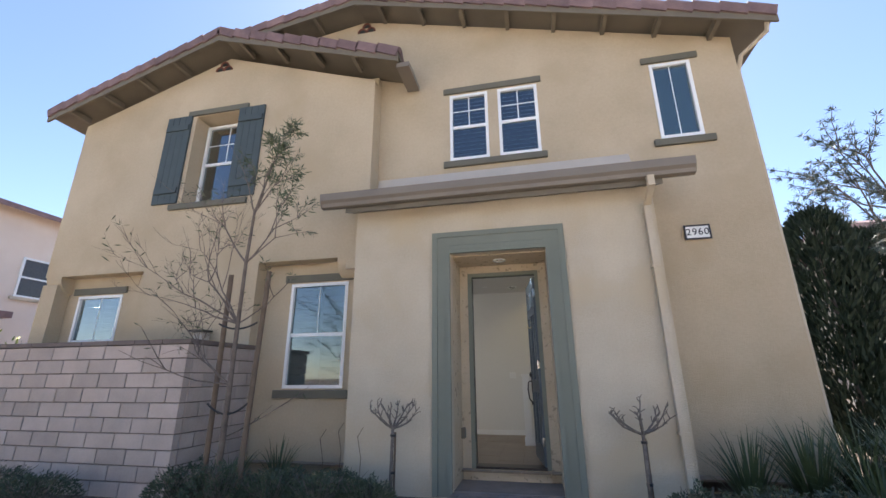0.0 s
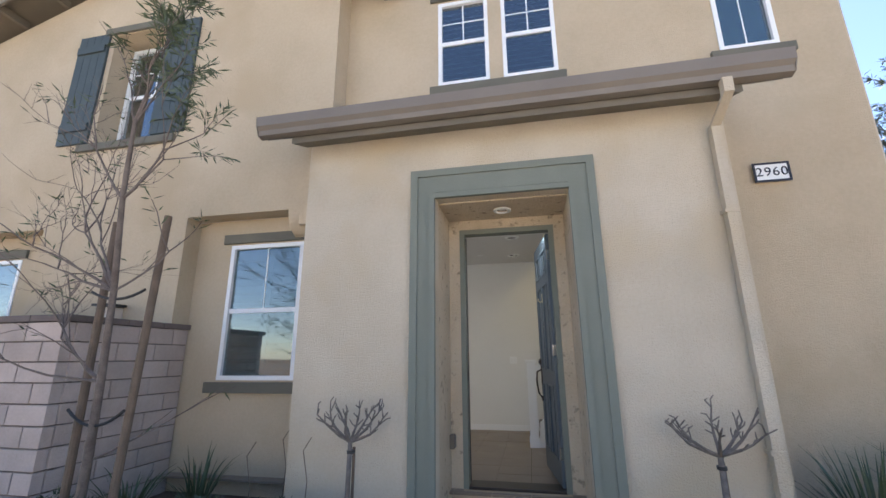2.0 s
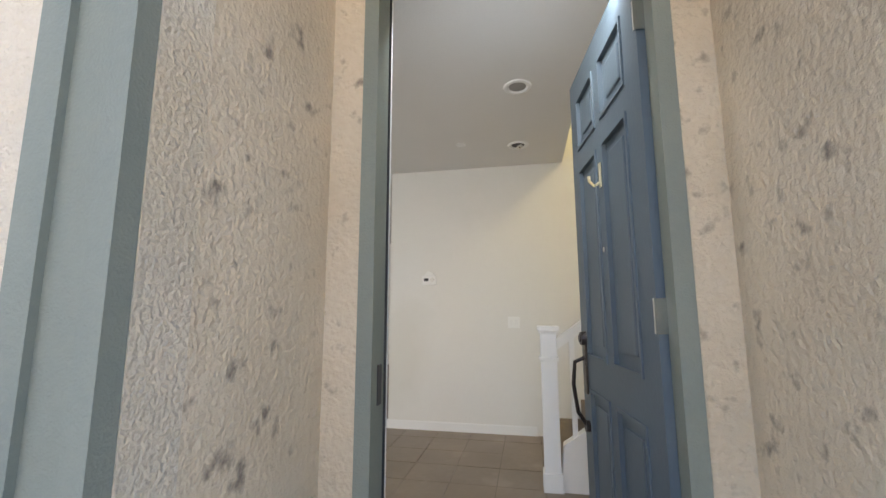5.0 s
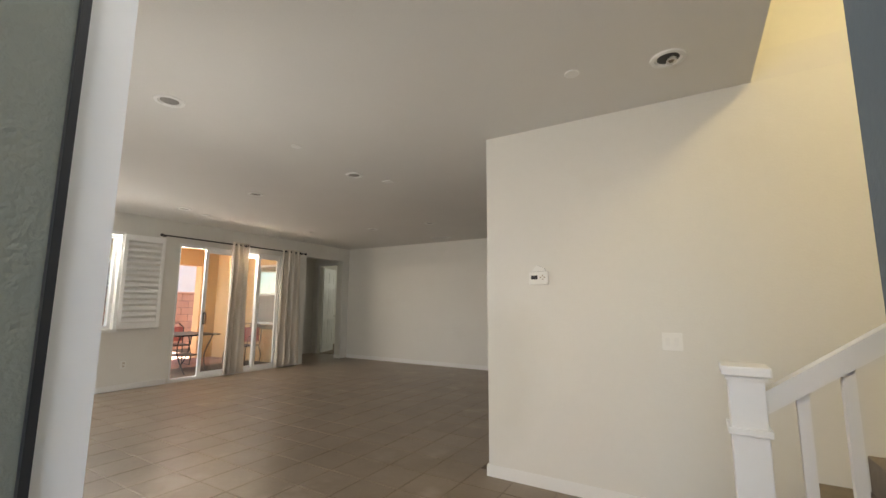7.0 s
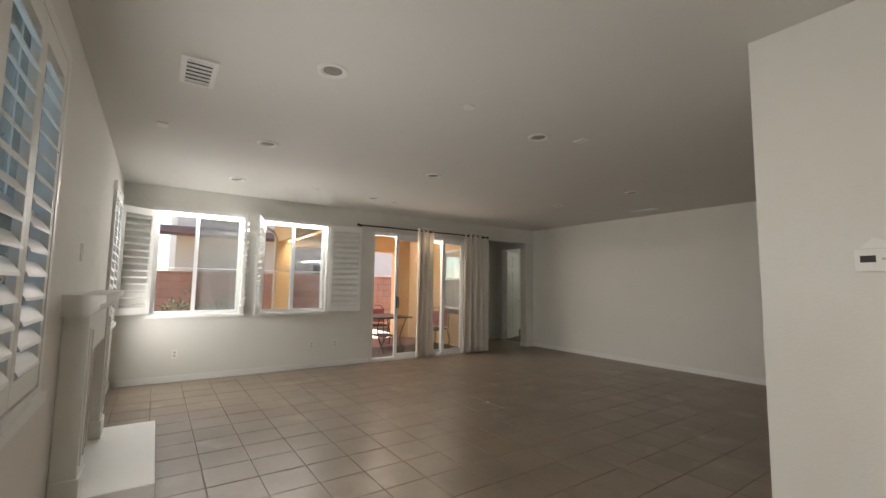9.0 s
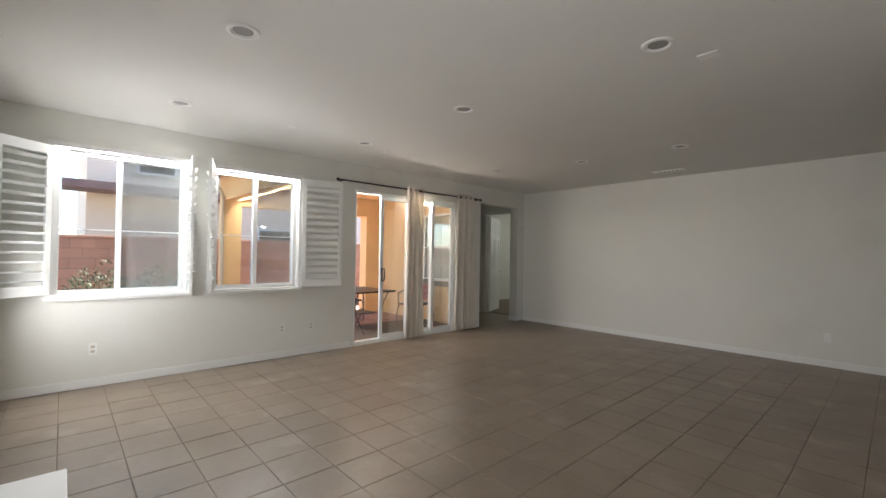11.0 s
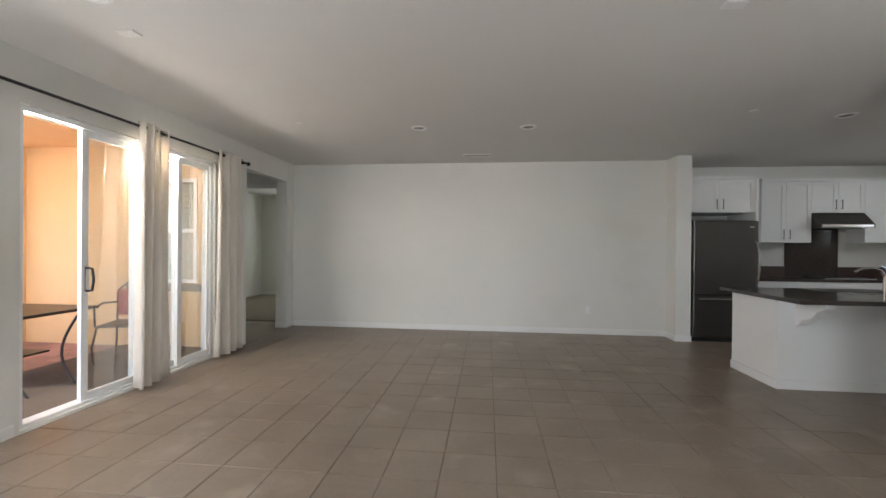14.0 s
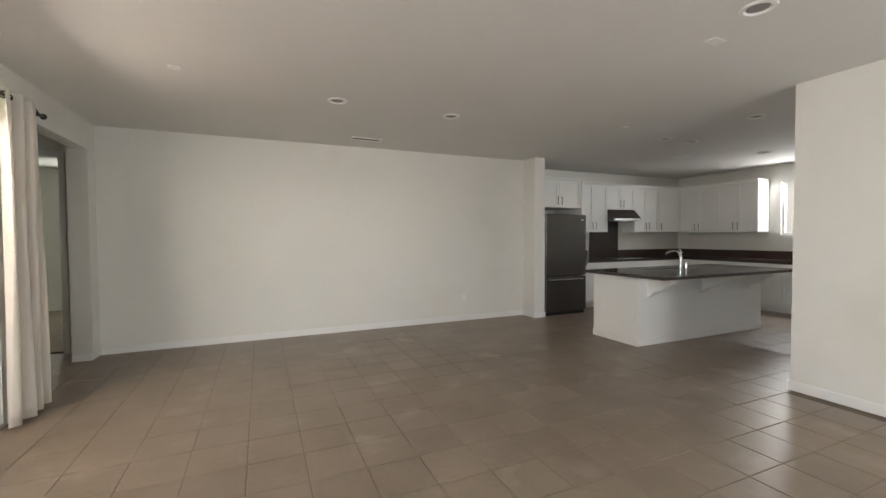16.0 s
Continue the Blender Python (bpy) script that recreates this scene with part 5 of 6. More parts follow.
# ---- floor: slab and tiles (nearest ones singly) ----
S, GAP = 0.335, 0.004
floor_slab = solid("floor", boxed(-9.2, RIGHT, 0.565, KBACK, -0.15, -0.006), M_GROUT, "tan ceramic tile floor with dark grout joints", "floor", "structure")
bm = bmesh.new()
h = S / 2 - GAP / 2
for z0, z1, a in ((-0.02, -0.003, h), ):
    box(bm, -h, h, -h, h, z0, z1)
top = [bm.verts.new((sx * (h - 0.004), sy * (h - 0.004), 0.0)) for sx, sy in ((-1, -1), (1, -1), (1, 1), (-1, 1))]
rim = [bm.verts.new((sx * h, sy * h, -0.003)) for sx, sy in ((-1, -1), (1, -1), (1, 1), (-1, 1))]
bm.faces.new(top)
for i in range(4):
    bm.faces.new((rim[i], rim[(i + 1) % 4], top[(i + 1) % 4], top[i]))
tile_me = mesh_of("tile", bm, M_TILE)
far = bmesh.new()
rnd = random.Random(5)
cells = []
for i in range(-14, 25):
    for j in range(-13, 15):
        x, y = -4.56 + (i + 0.5) * S, 4.74 + (j + 0.5) * S
        if not (-9.1 < x < RIGHT and INNER - 0.17 < y < KBACK) or (x < LEFT - 0.15 and not (7.0 < y < 8.75)):
            continue
        if x > -1.42 and 3.70 < y < 4.36:
            continue
        cells.append((x, y))
near = set(sorted(cells, key=lambda c: abs(c[0] + 4.3) + abs(c[1] - 3.4) * 1.0)[:300])
for x, y in cells:
    jz, jr = rnd.uniform(-0.0012, 0.0004), rnd.uniform(-0.0016, 0.0016)
    if (x, y) in near:
        piece("tile", tile_me, floor_slab, Matrix.Translation((x, y, jz)) @ Matrix.Rotation(jr, 4, "X") @ Matrix.Rotation(rnd.uniform(-0.0016, 0.0016), 4, "Y"))
    else:
        box(far, x - h, x + h, y - h, y + h, -0.02, jz)
tagged(part("far_tiles", far, M_TILE, floor_slab), kind="stuff")

for ob in list(scene.objects):
    if ob not in OUTSIDE and ob.parent is None:
        ob.location.y += DEPTH

# ---- plants ----
def leaf_quad(bm, p, d, w, up):
    """A small pointed leaf from p along d."""
    s = d.cross(up)
    s = (s.normalized() if s.length > 1e-5 else Vector((1, 0, 0))) * w
    a, b, c, e = p, p + d * 0.45 + s, p + d, p + d * 0.45 - s
    bm.faces.new([bm.verts.new(v) for v in (a, b, c, e)])


def grow(bm, leaves, p, d, length, r, depth, rnd, leafy, droop=0.0, split=(2, 3), spread=0.7, leaf=(0.06, 0.008), sides=6):
    """A tapered bent limb that splits; leafy(p) says how many leaves a tip carries."""
    steps = 4
    q = p.copy()
    for i in range(steps):
        nd = (d + Vector((rnd.gauss(0, 0.11), rnd.gauss(0, 0.11), rnd.gauss(0.02, 0.08) - droop))).normalized()
        nq = q + nd * length / steps
        rod(bm, q, nq, r * (1 - 0.13 * i), r * (1 - 0.13 * (i + 1)), sides, False)
        q, d = nq, nd
        if depth == 0 and leaves is not None:
            for _ in range(leafy(q)):
                dd = (d + Vector((rnd.gauss(0, 0.8), rnd.gauss(0, 0.8), rnd.gauss(-0.5, 0.5)))).normalized()
                leaf_quad(leaves, q + dd * 0.01, dd * leaf[0] * rnd.uniform(0.6, 1.3), leaf[1], Vector((rnd.gauss(0, 1), rnd.gauss(0, 1), rnd.gauss(0, 1))))
        if depth > 0 and 0 < i < steps - 1 and rnd.random() < 0.55:
            sd = (d + Vector((rnd.gauss(0, spread), rnd.gauss(0, spread), rnd.gauss(0.1, 0.3)))).normalized()
            grow(bm, leaves, q, sd, length * rnd.uniform(0.45, 0.7), r * 0.45, depth - 1, rnd, leafy, droop, split, spread, leaf, max(4, sides - 1))
    if depth > 0:
        for _ in range(rnd.randint(*split)):
            sd = (d + Vector((rnd.gauss(0, spread), rnd.gauss(0, spread), rnd.gauss(0.12, 0.3)))).normalized()
            grow(bm, leaves, q, sd, length * rnd.uniform(0.6, 0.85), r * 0.55, depth - 1, rnd, leafy, droop, split, spread, leaf, max(4, sides - 1))


# young staked tree, half bare
rnd = random.Random(21)
tree = thing("young_tree", "slender half-bare young tree with narrow leaves, tied to stakes", "tree", (-2.72, -0.98, -0.18))
bm, lv, tw = bmesh.new(), bmesh.new(), bmesh.new()
spine = [Vector(v) for v in ((-2.72, -0.98, -0.2), (-2.68, -1.01, 0.5), (-2.66, -1.04, 1.0), (-2.60, -1.12, 1.6), (-2.46, -1.30, 2.2), (-2.36, -1.40, 2.7), (-2.22, -1.42, 3.15))]
for i, (a, b) in enumerate(zip(spine, spine[1:])):
    rod(bm, a, b, 0.034 - 0.0042 * i, 0.034 - 0.0042 * (i + 1), 9, False)
part("trunk", bm, M_BARK, tree, smooth=True)


def leafy(p):
    return 4 if p.x > -2.5 and p.z > 2.0 else (1 if rnd.random() < 0.22 else 0)


for base, d, L, r, dep in (
        (spine[3], (-0.72, 0.05, 0.62), 0.80, 0.014, 3), (spine[3], (-0.95, -0.1, 0.32), 0.62, 0.012, 3), (spine[4], (-0.75, 0.1, 0.8), 0.5, 0.011, 3),
        (spine[2], (-0.8, 0.1, 0.35), 0.6, 0.011, 2), (spine[4], (0.55, 0.1, 0.8), 0.42, 0.011, 2), (spine[5], (0.35, -0.1, 0.95), 0.38, 0.010, 2),
        (spine[5], (-0.35, 0.1, 0.9), 0.40, 0.009, 2), (spine[6], (0.2, 0.0, 0.9), 0.28, 0.008, 2), (spine[3], (0.6, 0.15, 0.35), 0.45, 0.009, 1),
        (spine[3], (-0.6, 0.2, 0.8), 0.75, 0.012, 3), (spine[3], (-0.9, 0.15, 0.5), 0.7, 0.011, 3), (spine[2], (-0.85, -0.1, 0.55), 0.55, 0.010, 3),
        (spine[5], (0.5, 0.1, 0.7), 0.35, 0.008, 2), (spine[1], (0.75, 0.1, 0.45), 0.55, 0.008, 1), (spine[2], (-0.9, -0.05, 0.1), 0.7, 0.010, 1), (spine[4], (0.7, 0, 0.35), 0.42, 0.009, 2)):
    grow(tw, lv, base.copy(), Vector(d).normalized(), L, r, dep, rnd, leafy, 0.0, (2, 3), 0.40, (0.085, 0.0065), 5)
part("branchwork", tw, M_BARK, tree)
tagged(part("crown", lv, M_LEAF, tree), kind="stuff")
for x, y, a in ((-2.88, -0.95, -0.02), (-2.47, -0.99, 0.03)):
    ob = thing("tree_stake", "weathered round wooden tree stake", "stake", (x, y, -0.18), group="tree stakes")
    part("pole", rod(bmesh.new(), (x, y, -0.2), (x + a * 2, y + 0.02, 2.18), 0.028, 0.026, 10), M_STAKE, ob)
for z, sag in ((0.72, 0.10), (1.52, 0.06)):
    ob = thing("tree_tie", "black rubber tie between stake and tree", "tie", (-2.67, -1.0, z), group="tree ties")
    pts = [(-2.90 + 0.46 * i / 10, -1.03, z + sag * ((i / 5 - 1) ** 2 - 1) + 0.1) for i in range(11)]
    part("strap", bent(bmesh.new(), pts, 0.010, 6), M_DARK, ob)


# pollarded standard bushes
def standard_bush(x, y, top, seed, wide):
    rnd = random.Random(seed)
    ob = thing("standard_rose", "bare pruned standard rose with a stubby forked head", "shrub", (x, y, -0.18), group="standard roses")
    bm = bmesh.new()
    rod(bm, (x, y, -0.2), (x + 0.01, y, top), 0.021, 0.017, 9)
    part("trunk", bm, M_TWIG, ob, smooth=True)
    bm = bmesh.new()
    for k in range(8):
        a = 2 * math.pi * k / 8 + rnd.uniform(-0.3, 0.3)
        d = Vector((math.cos(a) * wide, math.sin(a) * 0.6, rnd.uniform(0.25, 0.7))).normalized()
        q = Vector((x + 0.01, y, top - 0.01))
        for s in range(4):
            d = (d + Vector((rnd.gauss(0, 0.18), rnd.gauss(0, 0.18), rnd.gauss(0.16, 0.12)))).normalized()
            nq = q + d * rnd.uniform(0.06, 0.10)
            rod(bm, q, nq, 0.013 - s * 0.002, 0.011 - s * 0.002, 6)
            if s:
                for _ in range(rnd.randint(1, 3)):
                    e = (d * 0.6 + Vector((rnd.gauss(0, 0.6), rnd.gauss(0, 0.5), rnd.gauss(0.5, 0.3)))).normalized()
                    m = nq + e * rnd.uniform(0.03, 0.09)
                    rod(bm, nq, m, 0.006, 0.0042, 5)
                    if rnd.random() < 0.6:
                        e2 = (e + Vector((rnd.gauss(0, .7), 0, rnd.gauss(.2, .4)))).normalized()
                        rod(bm, m, m + e2 * rnd.uniform(0.02, 0.045), 0.0055, 0.003, 5)
            q = nq
    tagged(part("head", bm, M_TWIG, ob), kind="stuff")
    part("support_post", rod(bmesh.new(), (x + 0.03, y + 0.03, -0.2), (x + 0.03, y + 0.03, top - 0.05), 0.012, 0.012, 8), M_STAKE, ob)
    for z in (top - 0.09, top - 0.45):
        part("tie", rod(bmesh.new(), (x + 0.012, y + 0.01, z), (x + 0.012, y + 0.01, z + 0.022), 0.030, 0.030, 10), M_DARK, ob)


standard_bush(-1.19, -0.26, 0.54, 3, 1.2)
standard_bush(1.33, -0.26, 0.53, 8, 1.9)


# low grey-green hedge plants
def shrub(x, y, rx, ry, h, n, seed, mat, size=0.035, label="low grey-green garden shrub", base=-0.18):
    rnd = random.Random(seed)
    ob = thing("shrub", label, "shrub", (x, y, base), group="garden shrubs")
    st, lf = bmesh.new(), bmesh.new()
    for k in range(max(6, n // 40)):
        a = rnd.uniform(0, 6.28)
        t = rnd.uniform(0.2, 0.85)
        rod(st, (x, y, base), (x + rx * t * math.cos(a), y + ry * t * math.sin(a), base + h * rnd.uniform(0.5, 0.85)), 0.006, 0.002, 4, False)
    for k in range(n):
        a, t = rnd.uniform(0, 6.28), math.sqrt(rnd.random())
        top = h * math.sqrt(max(0.05, 1 - 0.85 * t * t)) * (0.78 + 0.3 * noise.noise(Vector((x + t * math.cos(a) * 4, y + t * math.sin(a) * 4, seed))))
        z = top * (1 - 0.55 * rnd.random() ** 2)
        p = Vector((x + rx * t * math.cos(a), y + ry * t * math.sin(a), base + z))
        d = Vector((math.cos(a) * t + rnd.gauss(0, 0.5), math.sin(a) * t + rnd.gauss(0, 0.5), rnd.uniform(0.1, 1.0))).normalized()
        leaf_quad(lf, p, d * size * rnd.uniform(0.7, 1.5), size * 0.16, Vector((rnd.gauss(0, 1), rnd.gauss(0, 1), rnd.gauss(0, 1))))
    part("stems", st, M_TWIG, ob)
    tagged(part("foliage", lf, mat, ob), kind="stuff")


for i, (x, y, rx, h) in enumerate(((-3.05, -1.0, 0.34, 0.34), (-2.62, -1.05, 0.36, 0.36), (-2.12, -1.0, 0.34, 0.30), (-1.62, -0.98, 0.34, 0.30), (-1.20, -0.92, 0.30, 0.28),
                                   (-2.3, -0.5, 0.4, 0.26), (-1.7, -0.45, 0.36, 0.24), (-4.6, -1.25, 0.45, 0.26), (-5.3, -1.2, 0.5, 0.28), (1.62, -0.8, 0.34, 0.28), (2.1, -0.85, 0.38, 0.30), (2.65, -0.8, 0.4, 0.30))):
    shrub(x, y, rx * 1.05, rx * 0.85, h * 1.55, 2600, 100 + i, M_HEDGE)


def strap_plant(x, y, n, L, seed):
    rnd = random.Random(seed)
    ob = thing("strap_leaf_plant", "clump of arching dark green strap leaves", "plant", (x, y, -0.18), group="strap leaf plants")
    bm = bmesh.new()
    for k in range(n):
        a = rnd.uniform(0, 6.28)
        ln = L * rnd.uniform(0.6, 1.15)
        out = Vector((math.cos(a), math.sin(a), 0))
        lean = rnd.uniform(0.10, 0.75)
        side = Vector((-out.y, out.x, 0))
        prev = None
        for s in range(6):
            f = s / 5
            p = Vector((x, y, -0.2)) + out * (0.05 + lean * ln * f * (0.5 + 0.5 * f)) + Vector((0, 0, ln * (f - 0.42 * lean * f * f * f)))
            w = 0.011 * (1 - f) ** 0.6 + 0.0008
            cur = (bm.verts.new(p - side * w), bm.verts.new(p + side * w))
            if prev:
                bm.faces.new((prev[0], prev[1], cur[1], cur[0]))
            prev = cur
    tagged(part("leaves", bm, M_GRASS, ob), kind="stuff")


for i, (x, y, n, L) in enumerate(((2.25, -0.05, 70, 0.72), (2.75, -0.1, 90, 0.82), (3.2, 0.0, 90, 0.86), (3.65, 0.1, 90, 0.90), (4.1, 0.4, 90, 0.95), (3.5, -0.6, 80, 0.75), (2.95, -0.6, 70, 0.66), (4.3, -0.2, 80, 0.85), (-2.75, 0.1, 30, 0.55), (-3.05, -0.3, 30, 0.5))):
    strap_plant(x, y, int(n * 1.5), L * 1.08, 40 + i)
for i, (x, y) in enumerate(((-1.95, -0.35), (-1.62, -0.1), (-2.05, 0.3))):
    ob = thing("dry_stalk", "thin dry flower stalk beside the porch", "plant", (x, y, -0.18), group="dry stalks")
    part("stem", bent(bmesh.new(), [(x, y, -0.2), (x + 0.02, y, 0.2), (x - 0.03, y, 0.42), (x + 0.03, y + 0.01, 0.52)], 0.004, 5), M_STAKE, ob)


def cypress(x, y, h, r, n, seed):
    rnd = random.Random(seed)
    ob = thing("cypress_hedge", "dense dark green columnar cypress", "tree", (x, y, -0.18), group="cypresses")
    part("trunk", rod(bmesh.new(), (x, y, -0.2), (x, y, h * 0.9), 0.06, 0.015, 8), M_BARK, ob)
    lf = bmesh.new()
    for k in range(n):
        f = rnd.random()
        a = rnd.uniform(0, 6.28)
        rr = r * (0.35 + 0.65 * min(1, f * 5)) * (1.0 if f < 0.7 else math.sqrt(max(0, 1 - ((f - 0.7) / 0.3) ** 2)) * 0.9 + 0.1)
        rr *= (0.62 + 0.38 * math.sqrt(rnd.random())) * (0.9 + 0.25 * noise.noise(Vector((3 * math.cos(a), 3 * math.sin(a), f * 7 + seed))))
        p = Vector((x + rr * math.cos(a), y + rr * math.sin(a), -0.1 + f * h))
        d = Vector((math.cos(a) * 0.5 + rnd.gauss(0, 0.25), math.sin(a) * 0.5 + rnd.gauss(0, 0.25), 1.0)).normalized()
        leaf_quad(lf, p, d * rnd.uniform(0.10, 0.22), 0.022, Vector((rnd.gauss(0, 1), rnd.gauss(0, 1), 0.2)))
    tagged(part("crown", lf, M_CYPRESS, ob), kind="stuff")


cypress(5.15, 3.0, 3.75, 0.62, 9000, 4)
cypress(6.1, 3.3, 3.45, 0.66, 7000, 9)
cypress(7.1, 3.6, 3.2, 0.66, 5000, 10)

# feathery tree to the right, broadleaf tree and lime shrub to the left
rnd = random.Random(77)
ob = thing("feathery_tree", "airy grey-green tree with feathery sprays", "tree", (7.7, 3.9, -0.18))
tb, tl = bmesh.new(), bmesh.new()
rod(tb, (7.7, 3.9, -0.2), (7.6, 3.8, 2.6), 0.12, 0.09, 9, False)
for d, L in (((-0.9, -0.3, 0.5), 1.4), ((-0.5, -0.4, 0.9), 1.5), ((-0.9, 0.2, 0.75), 1.3), ((-0.3, -0.2, 1.1), 1.7), ((-0.95, -0.35, 0.2), 1.2), ((0.6, 0, 0.9), 1.2)):
    grow(tb, tl, Vector((7.6, 3.8, 2.55)), Vector(d).normalized(), L, 0.04, 2, rnd, lambda p: 34, 0.02, (2, 3), 0.45, (0.12, 0.006), 5)
part("trunk", tb, M_BARK, ob)
tagged(part("crown", tl, M_PINE, ob), kind="stuff")
rnd = random.Random(31)
ob = thing("broadleaf_tree", "small leafy green tree beside the garden wall", "tree", (-6.7, -1.9, -0.18))
tb, tl = bmesh.new(), bmesh.new()
rod(tb, (-6.7, -1.9, -0.2), (-6.6, -1.9, 3.3), 0.06, 0.04, 9, False)
for d, L in (((0.7, -0.2, 0.9), 1.1), ((0.5, 0.2, 1.1), 1.2), ((-0.4, 0.2, 1.0), 1.2), ((0.9, 0.1, 0.5), 1.0)):
    grow(tb, tl, Vector((-6.6, -1.9, 3.25)), Vector(d).normalized(), L * 0.4, 0.02, 2, rnd, lambda p: 20, 0.0, (2, 3), 0.5, (0.07, 0.018), 5)
part("trunk", tb, M_BARK, ob)
tagged(part("crown", tl, M_LEAF, ob), kind="stuff")
shrub(-8.3, 0.3, 0.7, 0.5, 2.35, 700, 301, M_LIME, 0.13, "yellow-green shrub rising behind the block wall")

# ---- block garden wall in front ----
WT = 1.46
bw = thing("garden_wall", "tan split-face concrete block garden wall with a dark cap", "wall", (-3.6, -0.66, -0.18), kind="structure")
bm = bmesh.new()
box(bm, -9.5, -3.63, -0.615, -0.49, -0.25, WT - 0.005)
box(bm, -3.745, -3.605, -0.49, 0.66, -0.25, WT - 0.005)
part("mortar", bm, M_MORTAR, bw)
BL, BH = 0.405, 0.165
def block_mesh(L, axis):
    h = BH - 0.012
    a = (-L / 2, L / 2, -0.045, 0.045) if axis == "x" else (-0.045, 0.045, -L / 2, L / 2)
    return mesh_of("block", boxed(*a, 0, h, bevel=0.005), M_BLOCK)
bx, by, bxh, byh = block_mesh(BL - 0.012, "x"), block_mesh(BL - 0.012, "y"), block_mesh(BL / 2 - 0.012, "x"), block_mesh(BL / 2 - 0.012, "y")
rnd = random.Random(6)
for r in range(10):
    z = WT - (r + 1) * BH + 0.004
    x = -3.595
    if r % 2:
        piece("block", bxh, bw, Matrix.Translation((x - BL / 4, -0.60, z)))
        x -= BL / 2
    while x - BL > -9.4:
        piece("block", bx, bw, Matrix.Translation((x - BL / 2, -0.60 + rnd.uniform(-0.002, 0.002), z)))
        x -= BL
    y = -0.555
    if not r % 2:
        piece("block", byh, bw, Matrix.Translation((-3.635, y + BL / 4, z)))
        y += BL / 2
    while y + BL < 0.72:
        piece("block", by, bw, Matrix.Translation((-3.635 + rnd.uniform(-0.002, 0.002), y + BL / 2, z)))
        y += BL
    if y < 0.55:
        piece("block", byh, bw, Matrix.Translation((-3.635, y + BL / 4, z)))
capx, capy = mesh_of("cap_block", boxed(-0.20, 0.20, -0.085, 0.085, 0, 0.055, bevel=0.006), M_CAP), mesh_of("cap_block", boxed(-0.085, 0.085, -0.195, 0.195, 0, 0.055, bevel=0.006), M_CAP)
for i in range(14):
    piece("cap_block", capx, bw, Matrix.Translation((-3.765 - i * 0.406, -0.575, WT)))
for i in range(3):
    piece("cap_block", capy, bw, Matrix.Translation((-3.66, -0.29 + i * 0.40, WT)))
# bracket lamp on the pier
ob = thing("wall_lantern", "small grey wall lantern with a dark flat top on the pier", "lamp", (-4.35, 0.40, 1.60))
part("box", boxed(-4.44, -4.28, 0.30, 0.438, 1.54, 1.70, bevel=0.006), M_FLASH, ob)
part("hood", boxed(-4.47, -4.24, 0.22, 0.438, 1.71, 1.735, bevel=0.004), M_BLACK, ob)

# entry pavers
pv = solid("walkway", boxed(-0.60, 0.60, -4.6, 0.59, -0.4, -0.155), M_MORTAR, "grey-brown concrete paver walk up to the door", "walkway", "structure")
pm = mesh_of("paver", boxed(-0.097, 0.097, -0.047, 0.047, 0, 0.045, bevel=0.004), M_PAVER)
for j in range(48):
    for i in range(6):
        x = -0.5 + i * 0.2 + (0.1 if j % 2 else 0.0)
        if abs(x) < 0.56:
            piece("paver", pm, pv, Matrix.Translation((x, 0.39 - j * 0.1, -0.168 + 0.0)))
step = solid("entry_step", boxed(-0.574, 0.584, 0.05, 0.60, -0.15, -0.115), M_PAVER, "grey-brown paver landing at the threshold", "step")

# ---- patio and back yard, set back with the rooms ----
OUTSIDE = set(scene.objects)
bm = boxed(-13.2, -7.745, -0.45, 7.0, -0.5, -0.05)
yard = solid("patio_floor", bm, M_REDPAVER, "red-brown paver patio outside the sliding door", "patio", "structure")
pm2 = mesh_of("paver", boxed(-0.147, 0.147, -0.097, 0.097, 0, 0.05, bevel=0.005), M_REDPAVER)
for i in range(10):
    for j in range(18):
        piece("paver", pm2, yard, Matrix.Translation((-7.95 - i * 0.30 - (0.15 if j % 2 else 0), 3.55 + j * 0.2, -0.07)))
wall("wall_patio_end", "y", 6.86, 6.945, -11.0, -7.745, -0.05, 2.9, [(-9.05, -8.15, 0.85, 2.25)], M_PEACH, "peach stucco wall closing the covered patio")
window("window_10", "y", 6.86, -1, -9.05, -8.15, 0.85, 2.25, "white vinyl window with closed shutters on the patio", 1.55, glass=M_GLASS)
sh = thing("window_shutter", "dim louvred shutter behind the patio window", "shutter", (-8.6, 6.935, 0.9))
blind_slats(sh, "y", 6.925, -9.0, -8.2, 0.9, 2.2, M_WHITE, 16, 0.9)
lintel(-9.15, -8.05, 0.74, 0.84, 6.86, 0.05, "window_sill")
# far side of the patio: piers with a wide opening
wall("wall_patio_side", "x", -11.0, -10.72, 3.3, 6.86, -0.05, 2.9, [(3.62, 6.45, -0.05, 2.28)], M_PEACH, "peach stucco patio arcade with an opening to the yard")
wall("wall_patio_beam", "y", 3.30, 3.58, -10.72, -7.745, 2.36, 2.9, [], M_PEACH, "peach stucco beam along the patio roof edge")
solid("ceiling_patio", boxed(-11.3, -7.745, 3.58, 6.86, 2.70, 2.80), M_PEACH, "peach stucco patio ceiling", "ceiling", "structure")
bm = prism(bmesh.new(), [(2.85, 2.78), (7.0, 3.5), (7.0, 3.62), (2.85, 2.90)], "x", -11.4, -7.745)
solid("roof_patio", bm, M_FASCIA, "brown patio roof with deep eaves", "roof", "structure")
bm = prism(bmesh.new(), [(2.80, 2.92), (2.80, 2.74), (2.85, 2.74), (2.85, 2.92)], "x", -11.4, -7.745)
solid("fascia_patio", bm, M_GUTTER, "brown fascia and gutter on the patio roof", "trim", "structure")
ob = thing("downspout", "pale downspout on the patio pier", "downspout", (-10.66, 3.28, -0.05))
